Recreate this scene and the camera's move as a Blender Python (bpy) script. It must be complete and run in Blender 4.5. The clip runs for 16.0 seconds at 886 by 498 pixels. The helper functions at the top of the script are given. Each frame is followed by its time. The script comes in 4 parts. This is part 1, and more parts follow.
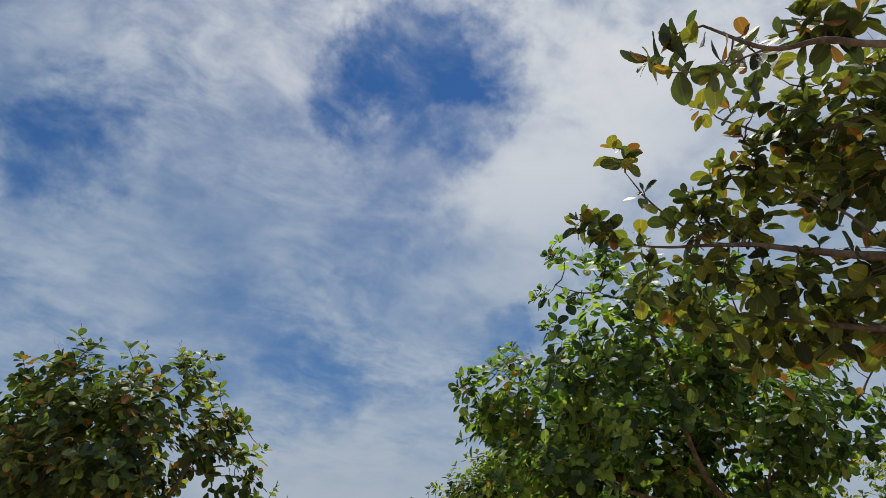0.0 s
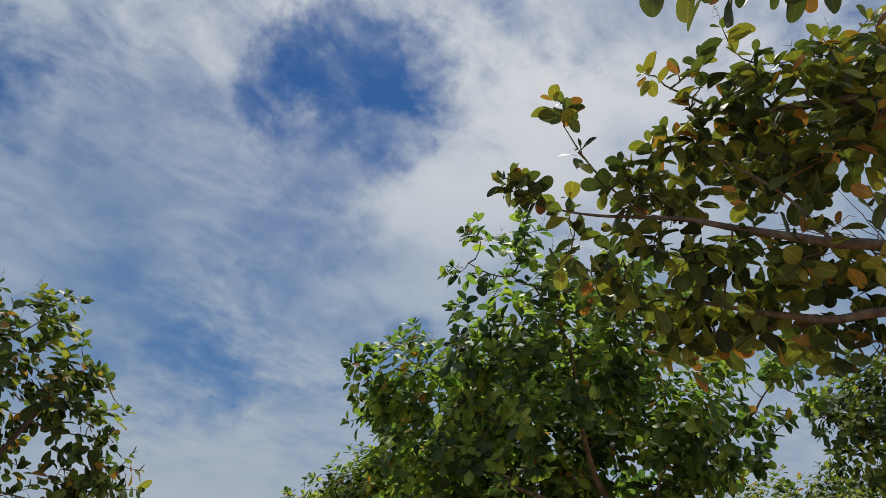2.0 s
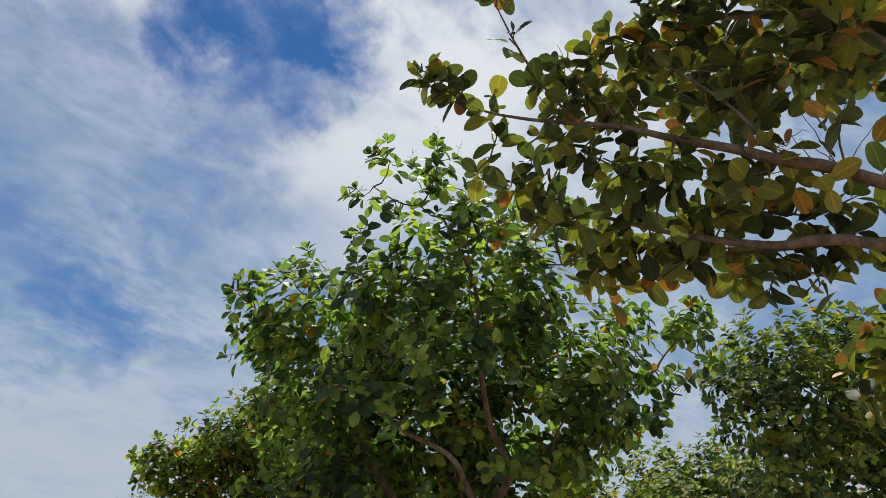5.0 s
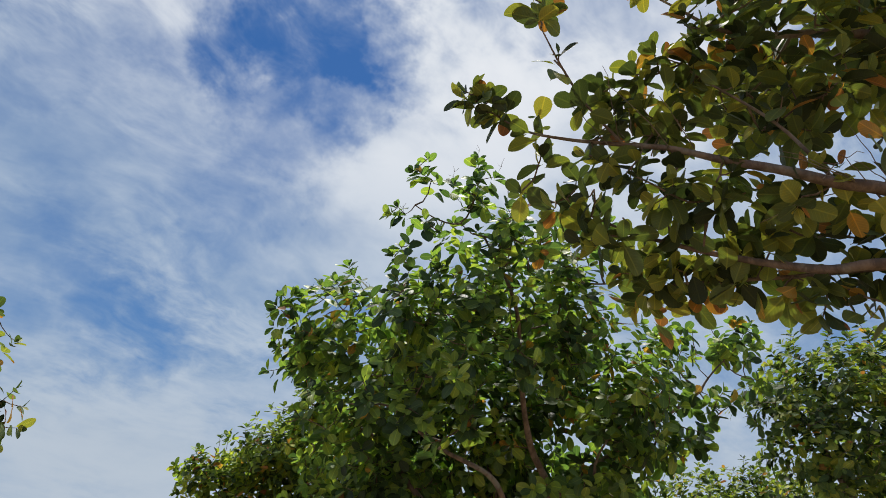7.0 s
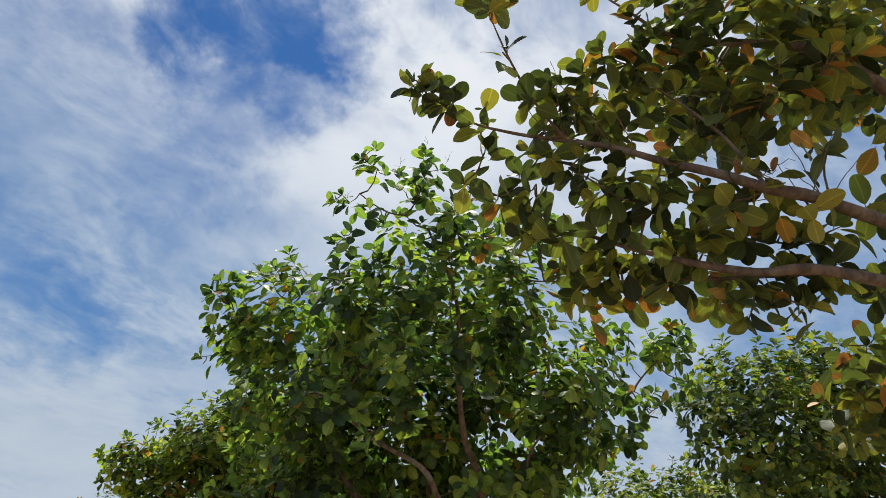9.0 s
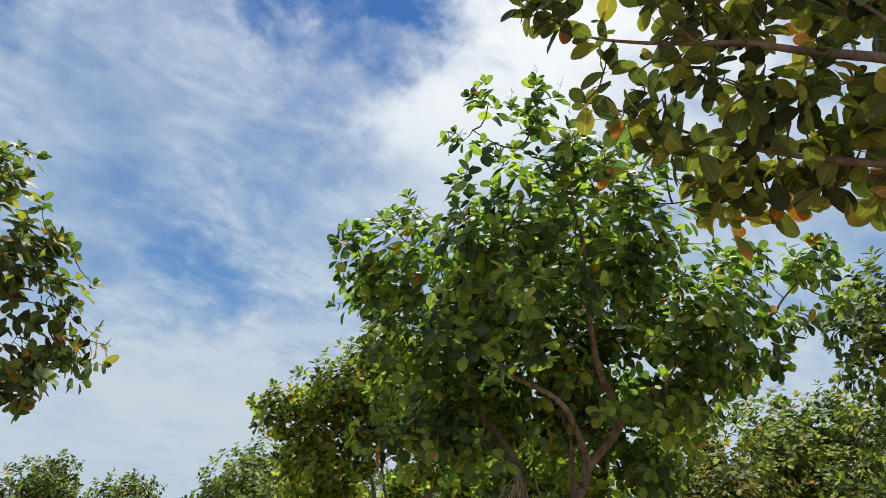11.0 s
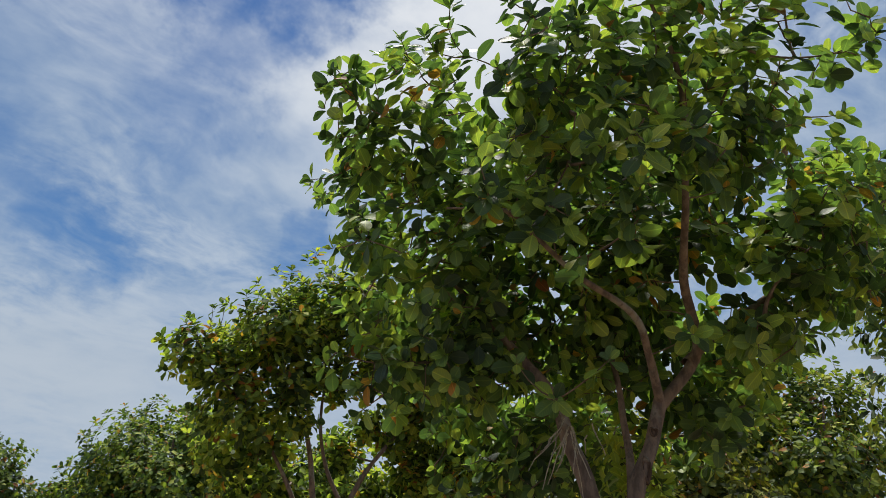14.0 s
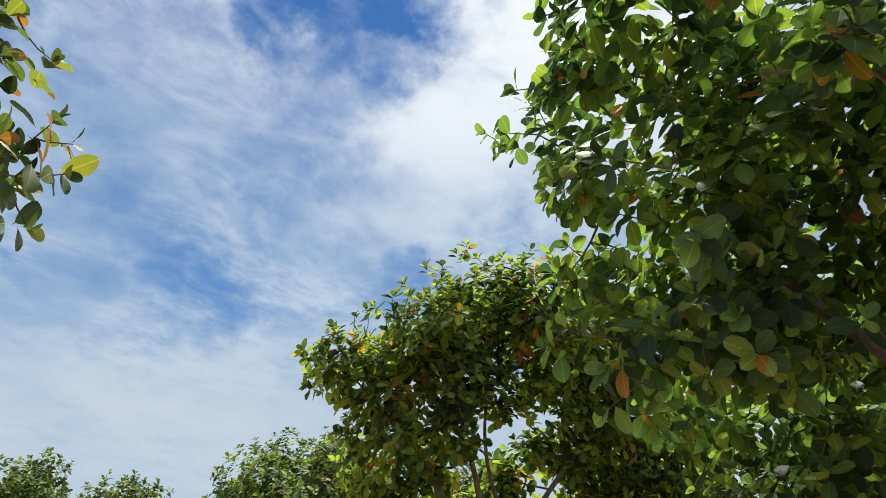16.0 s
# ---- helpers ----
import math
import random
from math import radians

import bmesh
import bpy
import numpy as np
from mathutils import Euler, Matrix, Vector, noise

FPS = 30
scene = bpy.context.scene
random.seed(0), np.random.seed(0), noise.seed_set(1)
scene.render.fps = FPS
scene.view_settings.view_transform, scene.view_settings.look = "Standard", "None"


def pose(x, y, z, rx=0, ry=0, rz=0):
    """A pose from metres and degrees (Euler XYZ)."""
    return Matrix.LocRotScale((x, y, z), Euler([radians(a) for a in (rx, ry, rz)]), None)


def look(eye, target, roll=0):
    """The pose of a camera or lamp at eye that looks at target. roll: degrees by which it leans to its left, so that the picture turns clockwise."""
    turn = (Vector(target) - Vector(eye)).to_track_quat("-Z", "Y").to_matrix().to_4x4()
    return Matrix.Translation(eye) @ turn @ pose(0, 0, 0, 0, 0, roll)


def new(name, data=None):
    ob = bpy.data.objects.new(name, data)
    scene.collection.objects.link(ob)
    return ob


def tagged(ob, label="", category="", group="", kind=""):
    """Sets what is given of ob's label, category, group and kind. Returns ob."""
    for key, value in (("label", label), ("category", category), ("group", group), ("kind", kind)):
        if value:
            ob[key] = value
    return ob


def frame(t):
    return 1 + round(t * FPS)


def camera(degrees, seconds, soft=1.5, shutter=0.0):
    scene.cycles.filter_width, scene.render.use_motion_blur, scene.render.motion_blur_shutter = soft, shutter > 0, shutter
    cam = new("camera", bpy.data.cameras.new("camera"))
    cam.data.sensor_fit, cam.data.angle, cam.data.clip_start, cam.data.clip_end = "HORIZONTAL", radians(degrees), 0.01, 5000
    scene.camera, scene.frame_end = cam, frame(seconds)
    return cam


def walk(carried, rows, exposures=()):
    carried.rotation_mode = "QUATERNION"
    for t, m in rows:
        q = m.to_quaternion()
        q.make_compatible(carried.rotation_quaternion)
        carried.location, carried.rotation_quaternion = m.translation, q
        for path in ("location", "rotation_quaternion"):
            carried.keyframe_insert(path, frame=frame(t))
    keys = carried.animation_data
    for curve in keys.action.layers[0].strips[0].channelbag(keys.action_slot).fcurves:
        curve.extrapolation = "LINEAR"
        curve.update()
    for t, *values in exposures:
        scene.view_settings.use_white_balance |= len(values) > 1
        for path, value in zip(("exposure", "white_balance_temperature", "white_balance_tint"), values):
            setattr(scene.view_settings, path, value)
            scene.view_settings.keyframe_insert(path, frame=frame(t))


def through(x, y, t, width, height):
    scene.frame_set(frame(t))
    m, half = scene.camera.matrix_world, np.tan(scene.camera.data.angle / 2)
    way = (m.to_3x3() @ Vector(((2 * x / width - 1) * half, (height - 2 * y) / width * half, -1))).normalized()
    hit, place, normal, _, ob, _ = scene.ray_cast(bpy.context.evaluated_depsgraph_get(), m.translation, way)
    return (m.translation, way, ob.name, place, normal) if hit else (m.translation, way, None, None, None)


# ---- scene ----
cam = camera(64.7, 16.0, soft=0.6)
METRES, EYE, TILT, LEAN, TURN = 6.5, 1.55, 31.8, 2.5, 0.0
ROWS = [
    (0.0, 0.0, 0.0, 0.0, 0.0, 0.0, -0.0),
    (0.5, -0.0025, 0.0029, -0.0035, -1.21, 0.62, -2.05),
    (1.0, 0.0075, 0.0209, -0.0169, -2.32, 1.33, -3.94),
    (1.5, 0.0188, 0.0552, -0.0449, -4.39, 1.71, -5.74),
    (2.0, 0.0062, 0.0838, -0.0713, -7.43, 1.31, -7.26),
    (2.5, 0.0031, 0.1168, -0.1005, -10.89, 0.85, -9.17),
    (3.0, 0.0427, 0.1589, -0.1206, -14.82, 1.16, -11.48),
    (5.5, 0.0398, 0.1869, -0.1318, -15.11, -0.14, -11.87),
    (6.0, 0.0376, 0.1853, -0.1297, -13.16, -0.09, -11.39),
    (6.5, 0.0337, 0.186, -0.1291, -11.7, 0.09, -11.49),
    (7.0, 0.0334, 0.187, -0.1282, -12.05, 0.53, -12.2),
    (7.5, 0.0349, 0.1894, -0.1294, -14.59, 1.42, -13.65),
    (8.0, 0.0399, 0.1911, -0.1318, -17.98, 2.42, -15.39),
    (10.5, 0.0437, 0.1885, -0.1345, -9.67, -3.42, -11.22),
    (11.0, 0.0343, 0.2025, -0.1474, -7.37, -5.33, -9.63),
    (11.5, -0.0021, 0.2409, -0.1737, -7.3, -6.0, -8.59),
    (12.0, -0.0214, 0.2764, -0.1956, -7.34, -6.1, -8.18),
    (12.5, -0.0292, 0.3408, -0.2373, -8.89, -5.75, -8.92),
    (13.0, -0.0387, 0.3988, -0.2729, -12.16, -5.31, -10.79),
    (13.5, -0.0467, 0.4609, -0.3076, -15.35, -4.84, -12.41),
    (14.0, -0.0387, 0.5292, -0.3471, -15.42, -5.43, -13.53),
    (14.5, -0.0421, 0.5815, -0.3724, -14.01, -6.57, -13.37),
    (15.0, -0.0648, 0.6452, -0.4061, -11.71, -7.14, -12.11),
    (15.5, -0.0743, 0.709, -0.4455, -8.71, -6.33, -10.08),
    (16.0, -0.0945, 0.7765, -0.4822, -7.56, -4.41, -8.83),
]
EXPOSURES = [(0.0, -0.1, 6500, 10), (1.0, 0.14, 6500, 10), (1.6, -0.07, 6500, 10), (2.5, -0.16, 6500, 10), (3.2, 0.12, 6500, 10), (6.5, 0.16, 6500, 10), (8.0, 0.25, 6500, 10), (10.5, 0.24, 6500, 10), (11.0, 0.45, 6700, 8), (11.5, 0.52, 6800, 8), (12.5, 0.37, 6550, 8), (13.5, 0.19, 6500, 10), (14.2, 0.15, 6500, 10), (15.0, 0.74, 6800, 8), (15.5, 0.72, 6850, 8), (16.0, 0.45, 6550, 8)]
walk(cam, [(t, pose(0, 0, EYE, TILT, LEAN, TURN) @ pose(METRES * x, METRES * y, METRES * z, 90 + pitch, roll, yaw)) for t, x, y, z, yaw, pitch, roll in ROWS], EXPOSURES)

# ---- world, sun ----
SUN_AZ, SUN_EL = 18.0, 68.0   # degrees: azimuth to the right of straight ahead, and height
SUN_DIR = Vector((math.sin(radians(SUN_AZ)) * math.cos(radians(SUN_EL)), math.cos(radians(SUN_AZ)) * math.cos(radians(SUN_EL)), math.sin(radians(SUN_EL))))

sun_data = bpy.data.lights.new("sun", "SUN")
sun_data.energy, sun_data.angle, sun_data.color = 5.5, radians(6.0), (1.0, 0.95, 0.86)
sun = new("sun", sun_data)
sun.matrix_world = look(SUN_DIR * 60, (0, 0, 0))


class Nodes:
    """Short hand for a node tree: add a node, link its inputs, give back its output."""

    def __init__(self, tree):
        self.tree = tree
        tree.nodes.clear()

    def add(self, kind, ins=(), out=0, **props):
        n = self.tree.nodes.new(kind)
        for k, v in props.items():
            setattr(n, k, v)
        for key, v in (ins.items() if isinstance(ins, dict) else enumerate(ins)):
            if v is None:
                continue
            if isinstance(v, bpy.types.NodeSocket):
                self.tree.links.new(v, n.inputs[key])
            else:
                n.inputs[key].default_value = v
        return n.outputs[out] if len(n.outputs) else None

    def math(self, op, a, b=None, c=None, clamp=False):
        return self.add("ShaderNodeMath", [a, b, c], operation=op, use_clamp=clamp)

    def vec(self, op, a, b=None, out=0):
        return self.add("ShaderNodeVectorMath", [a, b], out, operation=op)

    def noise(self, v, scale, detail=4.0, rough=0.5, out=0, distortion=0.0):
        return self.add("ShaderNodeTexNoise", {"Vector": v, "Scale": scale, "Detail": detail, "Roughness": rough, "Distortion": distortion}, out)

    def mix(self, f, a, b, blend="MIX"):
        return self.add("ShaderNodeMix", {0: f, 6: a, 7: b}, 2, data_type="RGBA", blend_type=blend)

    def smooth(self, v, a, b, lo=0.0, hi=1.0):
        return self.add("ShaderNodeMapRange", [v, a, b, lo, hi], interpolation_type="SMOOTHSTEP")

    def ramp(self, f, stops):
        out = self.add("ShaderNodeValToRGB", [f])
        r = out.node.color_ramp
        while len(r.elements) < len(stops):
            r.elements.new(0.5)
        for e, (p, c) in zip(r.elements, stops):
            e.position, e.color = p, (*c, 1)
        return out


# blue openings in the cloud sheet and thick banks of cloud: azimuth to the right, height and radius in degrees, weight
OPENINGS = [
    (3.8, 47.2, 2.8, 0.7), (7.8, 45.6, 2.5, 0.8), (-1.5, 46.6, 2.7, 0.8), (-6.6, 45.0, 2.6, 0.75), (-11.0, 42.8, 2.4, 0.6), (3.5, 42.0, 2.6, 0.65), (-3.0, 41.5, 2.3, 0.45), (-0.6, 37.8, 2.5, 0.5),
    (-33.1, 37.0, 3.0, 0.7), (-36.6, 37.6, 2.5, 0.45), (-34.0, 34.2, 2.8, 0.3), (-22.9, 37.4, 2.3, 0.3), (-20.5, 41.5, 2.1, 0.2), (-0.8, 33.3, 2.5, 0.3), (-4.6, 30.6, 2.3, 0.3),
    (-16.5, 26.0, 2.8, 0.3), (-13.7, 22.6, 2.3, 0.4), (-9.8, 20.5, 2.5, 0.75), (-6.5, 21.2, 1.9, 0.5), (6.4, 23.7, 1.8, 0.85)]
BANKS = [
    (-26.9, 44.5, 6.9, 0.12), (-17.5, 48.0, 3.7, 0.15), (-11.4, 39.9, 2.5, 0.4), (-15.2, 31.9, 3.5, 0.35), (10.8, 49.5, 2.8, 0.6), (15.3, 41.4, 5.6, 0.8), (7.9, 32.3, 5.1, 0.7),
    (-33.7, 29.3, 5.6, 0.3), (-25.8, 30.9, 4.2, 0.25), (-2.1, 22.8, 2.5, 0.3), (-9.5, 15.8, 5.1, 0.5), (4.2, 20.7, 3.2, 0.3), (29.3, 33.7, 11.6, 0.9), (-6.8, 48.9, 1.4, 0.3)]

world = bpy.data.worlds.new("sky")
scene.world = world
world.use_nodes = True
w = Nodes(world.node_tree)
aim = w.add("ShaderNodeTexCoord", out=0)
sky = w.add("ShaderNodeTexSky", sky_type="NISHITA", sun_disc=False, sun_elevation=radians(SUN_EL), sun_rotation=radians(SUN_AZ), air_density=0.9, dust_density=0.1, ozone_density=5.0)
split = w.add("ShaderNodeSeparateXYZ", [aim])
up = split.node.outputs[2]
flat = w.math("MAXIMUM", w.math("ADD", up, 0.20), 0.03)
sheet = w.add("ShaderNodeCombineXYZ", [w.math("DIVIDE", split.node.outputs[0], flat), w.math("DIVIDE", split.node.outputs[1], flat), 0.0])
wob = w.vec("SUBTRACT", w.noise(sheet, 2.6, 3.0, 0.5, out=1), (0.5, 0.5, 0.5))
turned = w.add("ShaderNodeMapping", {"Vector": w.vec("ADD", sheet, w.vec("MULTIPLY", wob, (0.22, 0.22, 0.0))), "Rotation": (0, 0, radians(-34))})
streak = w.add("ShaderNodeMapping", {"Vector": turned, "Scale": (0.9, 1.35, 1.0)})
broad = w.noise(streak, 1.5, 4.0, 0.5)
puff = w.noise(w.add("ShaderNodeMapping", {"Vector": turned, "Scale": (0.9, 1.15, 1.0)}), 5.0, 4.0, 0.52)
rows = w.noise(w.add("ShaderNodeMapping", {"Vector": turned, "Scale": (0.9, 1.15, 1.0)}), 15.0, 4.0, 0.6)
patchy = w.smooth(w.noise(turned, 1.7, 2.0, 0.5), 0.38, 0.62, 0.25, 1.0)
bent = w.vec("NORMALIZE", w.vec("ADD", aim, w.vec("MULTIPLY", w.vec("SUBTRACT", w.noise(aim, 8.0, 5.0, 0.62, out=1), (0.5, 0.5, 0.5)), (0.24, 0.24, 0.24))))
low = w.smooth(up, 0.37, 0.20)
ripple = w.math("ADD", w.math("MULTIPLY", w.math("SUBTRACT", broad, 0.5), 0.8), w.math("MULTIPLY", w.math("SUBTRACT", puff, 0.5), 0.95))
ripple = w.math("ADD", ripple, w.math("MULTIPLY", w.math("MULTIPLY", w.math("SUBTRACT", rows, 0.5), patchy), 1.4))
cover = w.math("ADD", 0.56, w.math("MULTIPLY", ripple, w.math("SUBTRACT", 1.0, w.math("MULTIPLY", low, 0.62))))
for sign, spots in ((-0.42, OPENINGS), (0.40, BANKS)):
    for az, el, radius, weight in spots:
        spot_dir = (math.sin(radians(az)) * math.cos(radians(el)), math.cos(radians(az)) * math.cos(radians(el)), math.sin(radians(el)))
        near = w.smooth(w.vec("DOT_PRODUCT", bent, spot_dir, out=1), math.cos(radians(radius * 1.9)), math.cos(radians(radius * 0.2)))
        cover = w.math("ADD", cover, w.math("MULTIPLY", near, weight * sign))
cover = w.math("ADD", cover, w.math("MULTIPLY", low, 0.30))
mask = w.smooth(cover, -0.22, 1.12)
toward_sun = w.smooth(w.vec("DOT_PRODUCT", aim, tuple(SUN_DIR), out=1), 0.72, 0.93)
shade = w.smooth(w.math("ADD", w.math("MULTIPLY", cover, 0.5), w.math("MULTIPLY", puff, 0.8)), 0.4, 1.15)
cloud = w.mix(shade, (3.2, 4.3, 5.8, 1), (4.7, 5.6, 6.8, 1))
cloud = w.mix(w.math("MULTIPLY", toward_sun, 0.75), cloud, w.mix(shade, (6.9, 7.4, 8.1, 1), (9.2, 9.3, 9.5, 1)))
clear = w.mix(w.math("MULTIPLY", w.smooth(up, 0.75, 0.1), 0.65), w.mix(1.0, sky, (0.37, 0.69, 0.96, 1), "MULTIPLY"), (1.6, 3.0, 5.0, 1))
cloud = w.mix(w.math("MULTIPLY", low, 0.7), cloud, (4.9, 5.6, 6.4, 1))
colour = w.mix(mask, clear, cloud)
w.add("ShaderNodeOutputWorld", [w.add("ShaderNodeBackground", [colour, 0.086])])


# ---- materials ----
def material(name):
    m = bpy.data.materials.new(name)
    m.use_nodes = True
    return m, Nodes(m.node_tree)


def leaf_material(name, single, tint=(1, 1, 1), old=0.03, young=0.12, gloss=0.5, through=0.43):
    """Leathery leaf: greens that differ leaf by leaf, some young yellow ones and a few old orange ones, light shining through."""
    m, n = material(name)
    rnd = n.add("ShaderNodeObjectInfo", out="Random") if single else n.add("ShaderNodeNewGeometry", out="Random Per Island")
    uv = n.add("ShaderNodeTexCoord", out="UV")
    xy = n.add("ShaderNodeSeparateXYZ", [uv])
    across = n.math("ABSOLUTE", n.math("SUBTRACT", xy, 0.5))
    along = xy.node.outputs[1]
    g = [tuple(a * b for a, b in zip(c, tint)) for c in ((0.026, 0.047, 0.023), (0.064, 0.112, 0.048), (0.122, 0.196, 0.066), (0.19, 0.275, 0.070), (0.28, 0.325, 0.078))]
    place = n.add("ShaderNodeNewGeometry", out="Position")
    flush, ageing = n.noise(place, 1.3, 2.0, 0.5), n.noise(n.vec("ADD", place, (7.3, 1.9, 4.1)), 1.7, 2.0, 0.5)
    age = n.math("ADD", rnd, n.smooth(flush, 0.38, 0.66, -0.16, 0.16))
    base = n.ramp(age, [(0.0, g[0]), (0.30, g[1]), (0.85 - young, g[2]), (1.0 - young, g[3]), (1.0, g[4])])
    other = n.math("FRACT", n.math("MULTIPLY", rnd, 57.31))
    turned = n.math("GREATER_THAN", n.math("ADD", other, n.smooth(ageing, 0.40, 0.62, 0.1 * old, 2.0 * old)), 1.0)
    base = n.mix(turned, base, n.ramp(n.math("FRACT", n.math("MULTIPLY", rnd, 211.7)), [(0.0, (0.40, 0.27, 0.055)), (0.55, (0.36, 0.17, 0.045)), (1.0, (0.20, 0.08, 0.042))]))
    spot = n.noise(n.add("ShaderNodeTexCoord", out="Object"), 26.0, 4.0, 0.6)
    base = n.mix(n.smooth(spot, 0.45, 0.75, 0.0, 0.45), base, n.mix(1.0, base, (1.5, 1.15, 0.6, 1), "MULTIPLY"))
    rib = n.smooth(across, 0.035, 0.008)
    vein = n.math("MULTIPLY", n.smooth(n.math("SINE", n.math("ADD", n.math("MULTIPLY", along, 62.0), n.math("MULTIPLY", across, -48.0))), 0.72, 1.0), 0.35)
    lines = n.math("MAXIMUM", rib, vein)
    base = n.mix(n.math("MULTIPLY", lines, 0.5), base, n.mix(1.0, base, (2.2, 1.9, 1.5, 1), "MULTIPLY"))
    bump = n.add("ShaderNodeBump", {"Strength": 0.35, "Distance": 0.004, "Height": n.math("ADD", n.math("MULTIPLY", lines, -1.0), n.math("MULTIPLY", spot, 0.6))})
    skin = n.add("ShaderNodeBsdfPrincipled", {"Base Color": base, "Roughness": n.smooth(spot, 0.3, 0.8, 0.71 - 0.40 * gloss, 0.87 - 0.40 * gloss), "Specular IOR Level": gloss, "Normal": bump})
    glow = n.add("ShaderNodeBsdfTranslucent", [n.mix(1.0, base, (1.55, 1.7, 0.75, 1), "MULTIPLY")])
    n.add("ShaderNodeOutputMaterial", [n.add("ShaderNodeMixShader", [through, skin, glow])])
    return m


def bark_material(name, light, dark, scale):
    m, n = material(name)
    p = n.add("ShaderNodeTexCoord", out="Object")
    stretched = n.add("ShaderNodeMapping", {"Vector": p, "Scale": (1.0, 1.0, 0.35)})
    big, small = n.noise(p, scale * 0.35, 4.0, 0.6), n.noise(stretched, scale, 7.0, 0.65)
    base = n.mix(n.smooth(small, 0.35, 0.65), (*dark, 1), (*light, 1))
    base = n.mix(n.smooth(big, 0.52, 0.72, 0.0, 0.6), base, (0.30, 0.29, 0.25, 1))
    base = n.mix(n.smooth(n.noise(p, scale * 0.9, 3.0, 0.5), 0.62, 0.7, 0.0, 0.7), base, (0.07, 0.05, 0.04, 1))
    bump = n.add("ShaderNodeBump", {"Strength": 0.7, "Distance": 0.012, "Height": small})
    n.add("ShaderNodeOutputMaterial", [n.add("ShaderNodeBsdfPrincipled", {"Base Color": base, "Roughness": 0.85, "Normal": bump})])
    return m


BARK = bark_material("grey_pink_bark", (0.20, 0.14, 0.105), (0.085, 0.058, 0.046), 14.0)
TWIG = bark_material("brown_twig", (0.19, 0.125, 0.085), (0.10, 0.065, 0.045), 40.0)
HOLLOW = bark_material("dark_heartwood", (0.13, 0.075, 0.05), (0.035, 0.022, 0.018), 30.0)
DRY = bark_material("dry_pale_wood", (0.42, 0.36, 0.27), (0.24, 0.19, 0.13), 50.0)
STALK = bark_material("dry_stalk", (0.20, 0.15, 0.11), (0.12, 0.09, 0.07), 60.0)

soil, n = material("sandy_soil")
p = n.add("ShaderNodeTexCoord", out="Object")
base = n.ramp(n.noise(p, 0.8, 8.0, 0.62), [(0.3, (0.14, 0.095, 0.05)), (0.5, (0.27, 0.19, 0.11)), (0.7, (0.18, 0.15, 0.06))])
base = n.mix(n.smooth(n.noise(p, 18.0, 4.0, 0.6), 0.55, 0.7, 0.0, 0.6), base, (0.16, 0.09, 0.04, 1))
n.add("ShaderNodeOutputMaterial", [n.add("ShaderNodeBsdfPrincipled", {"Base Color": base, "Roughness": 0.95, "Normal": n.add("ShaderNodeBump", {"Strength": 0.8, "Distance": 0.05, "Height": n.noise(p, 9.0, 8.0, 0.7)})})])


# ---- ground ----
def build_ground():
    """One sheet to the horizon: gentle soil bumps near by, flat far off."""
    rings = [0.0] + [0.8 * 1.22 ** k for k in range(42)]
    verts, faces, spokes = [], [], 64
    for i, r in enumerate(rings):
        for k in range(spokes):
            a = 2 * math.pi * k / spokes
            x, y = r * math.cos(a), r * math.sin(a) + 8
            verts.append((x, y, 0.05 * noise.noise((x * 0.35, y * 0.35, 0.3)) if r < 90 else 0.0))
    for i in range(len(rings) - 1):
        for k in range(spokes):
            a, b = i * spokes + k, i * spokes + (k + 1) % spokes
            faces.append((a, b, b + spokes, a + spokes))
    me = bpy.data.meshes.new("ground")
    me.from_pydata(verts, [], faces)
    me.materials.append(soil)
    me.polygons.foreach_set("use_smooth", [True] * len(me.polygons))
    tagged(new("ground", me), "flat sandy orchard soil with dry grass and leaf litter", "ground", kind="structure")


build_ground()


# ---- trees ----
def mesh_object(name, verts, faces, mat, parent, uvs=None, label=""):
    """One mesh under its parent; verts are in the world, the parent's own place is taken off. faces: rows of four corners."""
    verts, faces = np.asarray(verts, dtype=np.float32), np.asarray(faces, dtype=np.int32)
    if parent is not None:
        verts = verts - np.array(parent.location, dtype=np.float32)
    me = bpy.data.meshes.new(name)
    me.vertices.add(len(verts))
    me.vertices.foreach_set("co", verts.ravel())
    me.loops.add(faces.size)
    me.loops.foreach_set("vertex_index", faces.ravel())
    me.polygons.add(len(faces))
    me.polygons.foreach_set("loop_start", np.arange(0, faces.size, 4, dtype=np.int32))
    me.materials.append(mat)
    me.polygons.foreach_set("use_smooth", np.ones(len(faces), dtype=bool))
    if uvs is not None:
        me.uv_layers.new(name="UVMap").data.foreach_set("uv", np.asarray(uvs, dtype=np.float32)[faces.ravel()].ravel())
    me.update(calc_edges=True)
    ob = new(name, me)
    ob.parent = parent
    return tagged(ob, label)


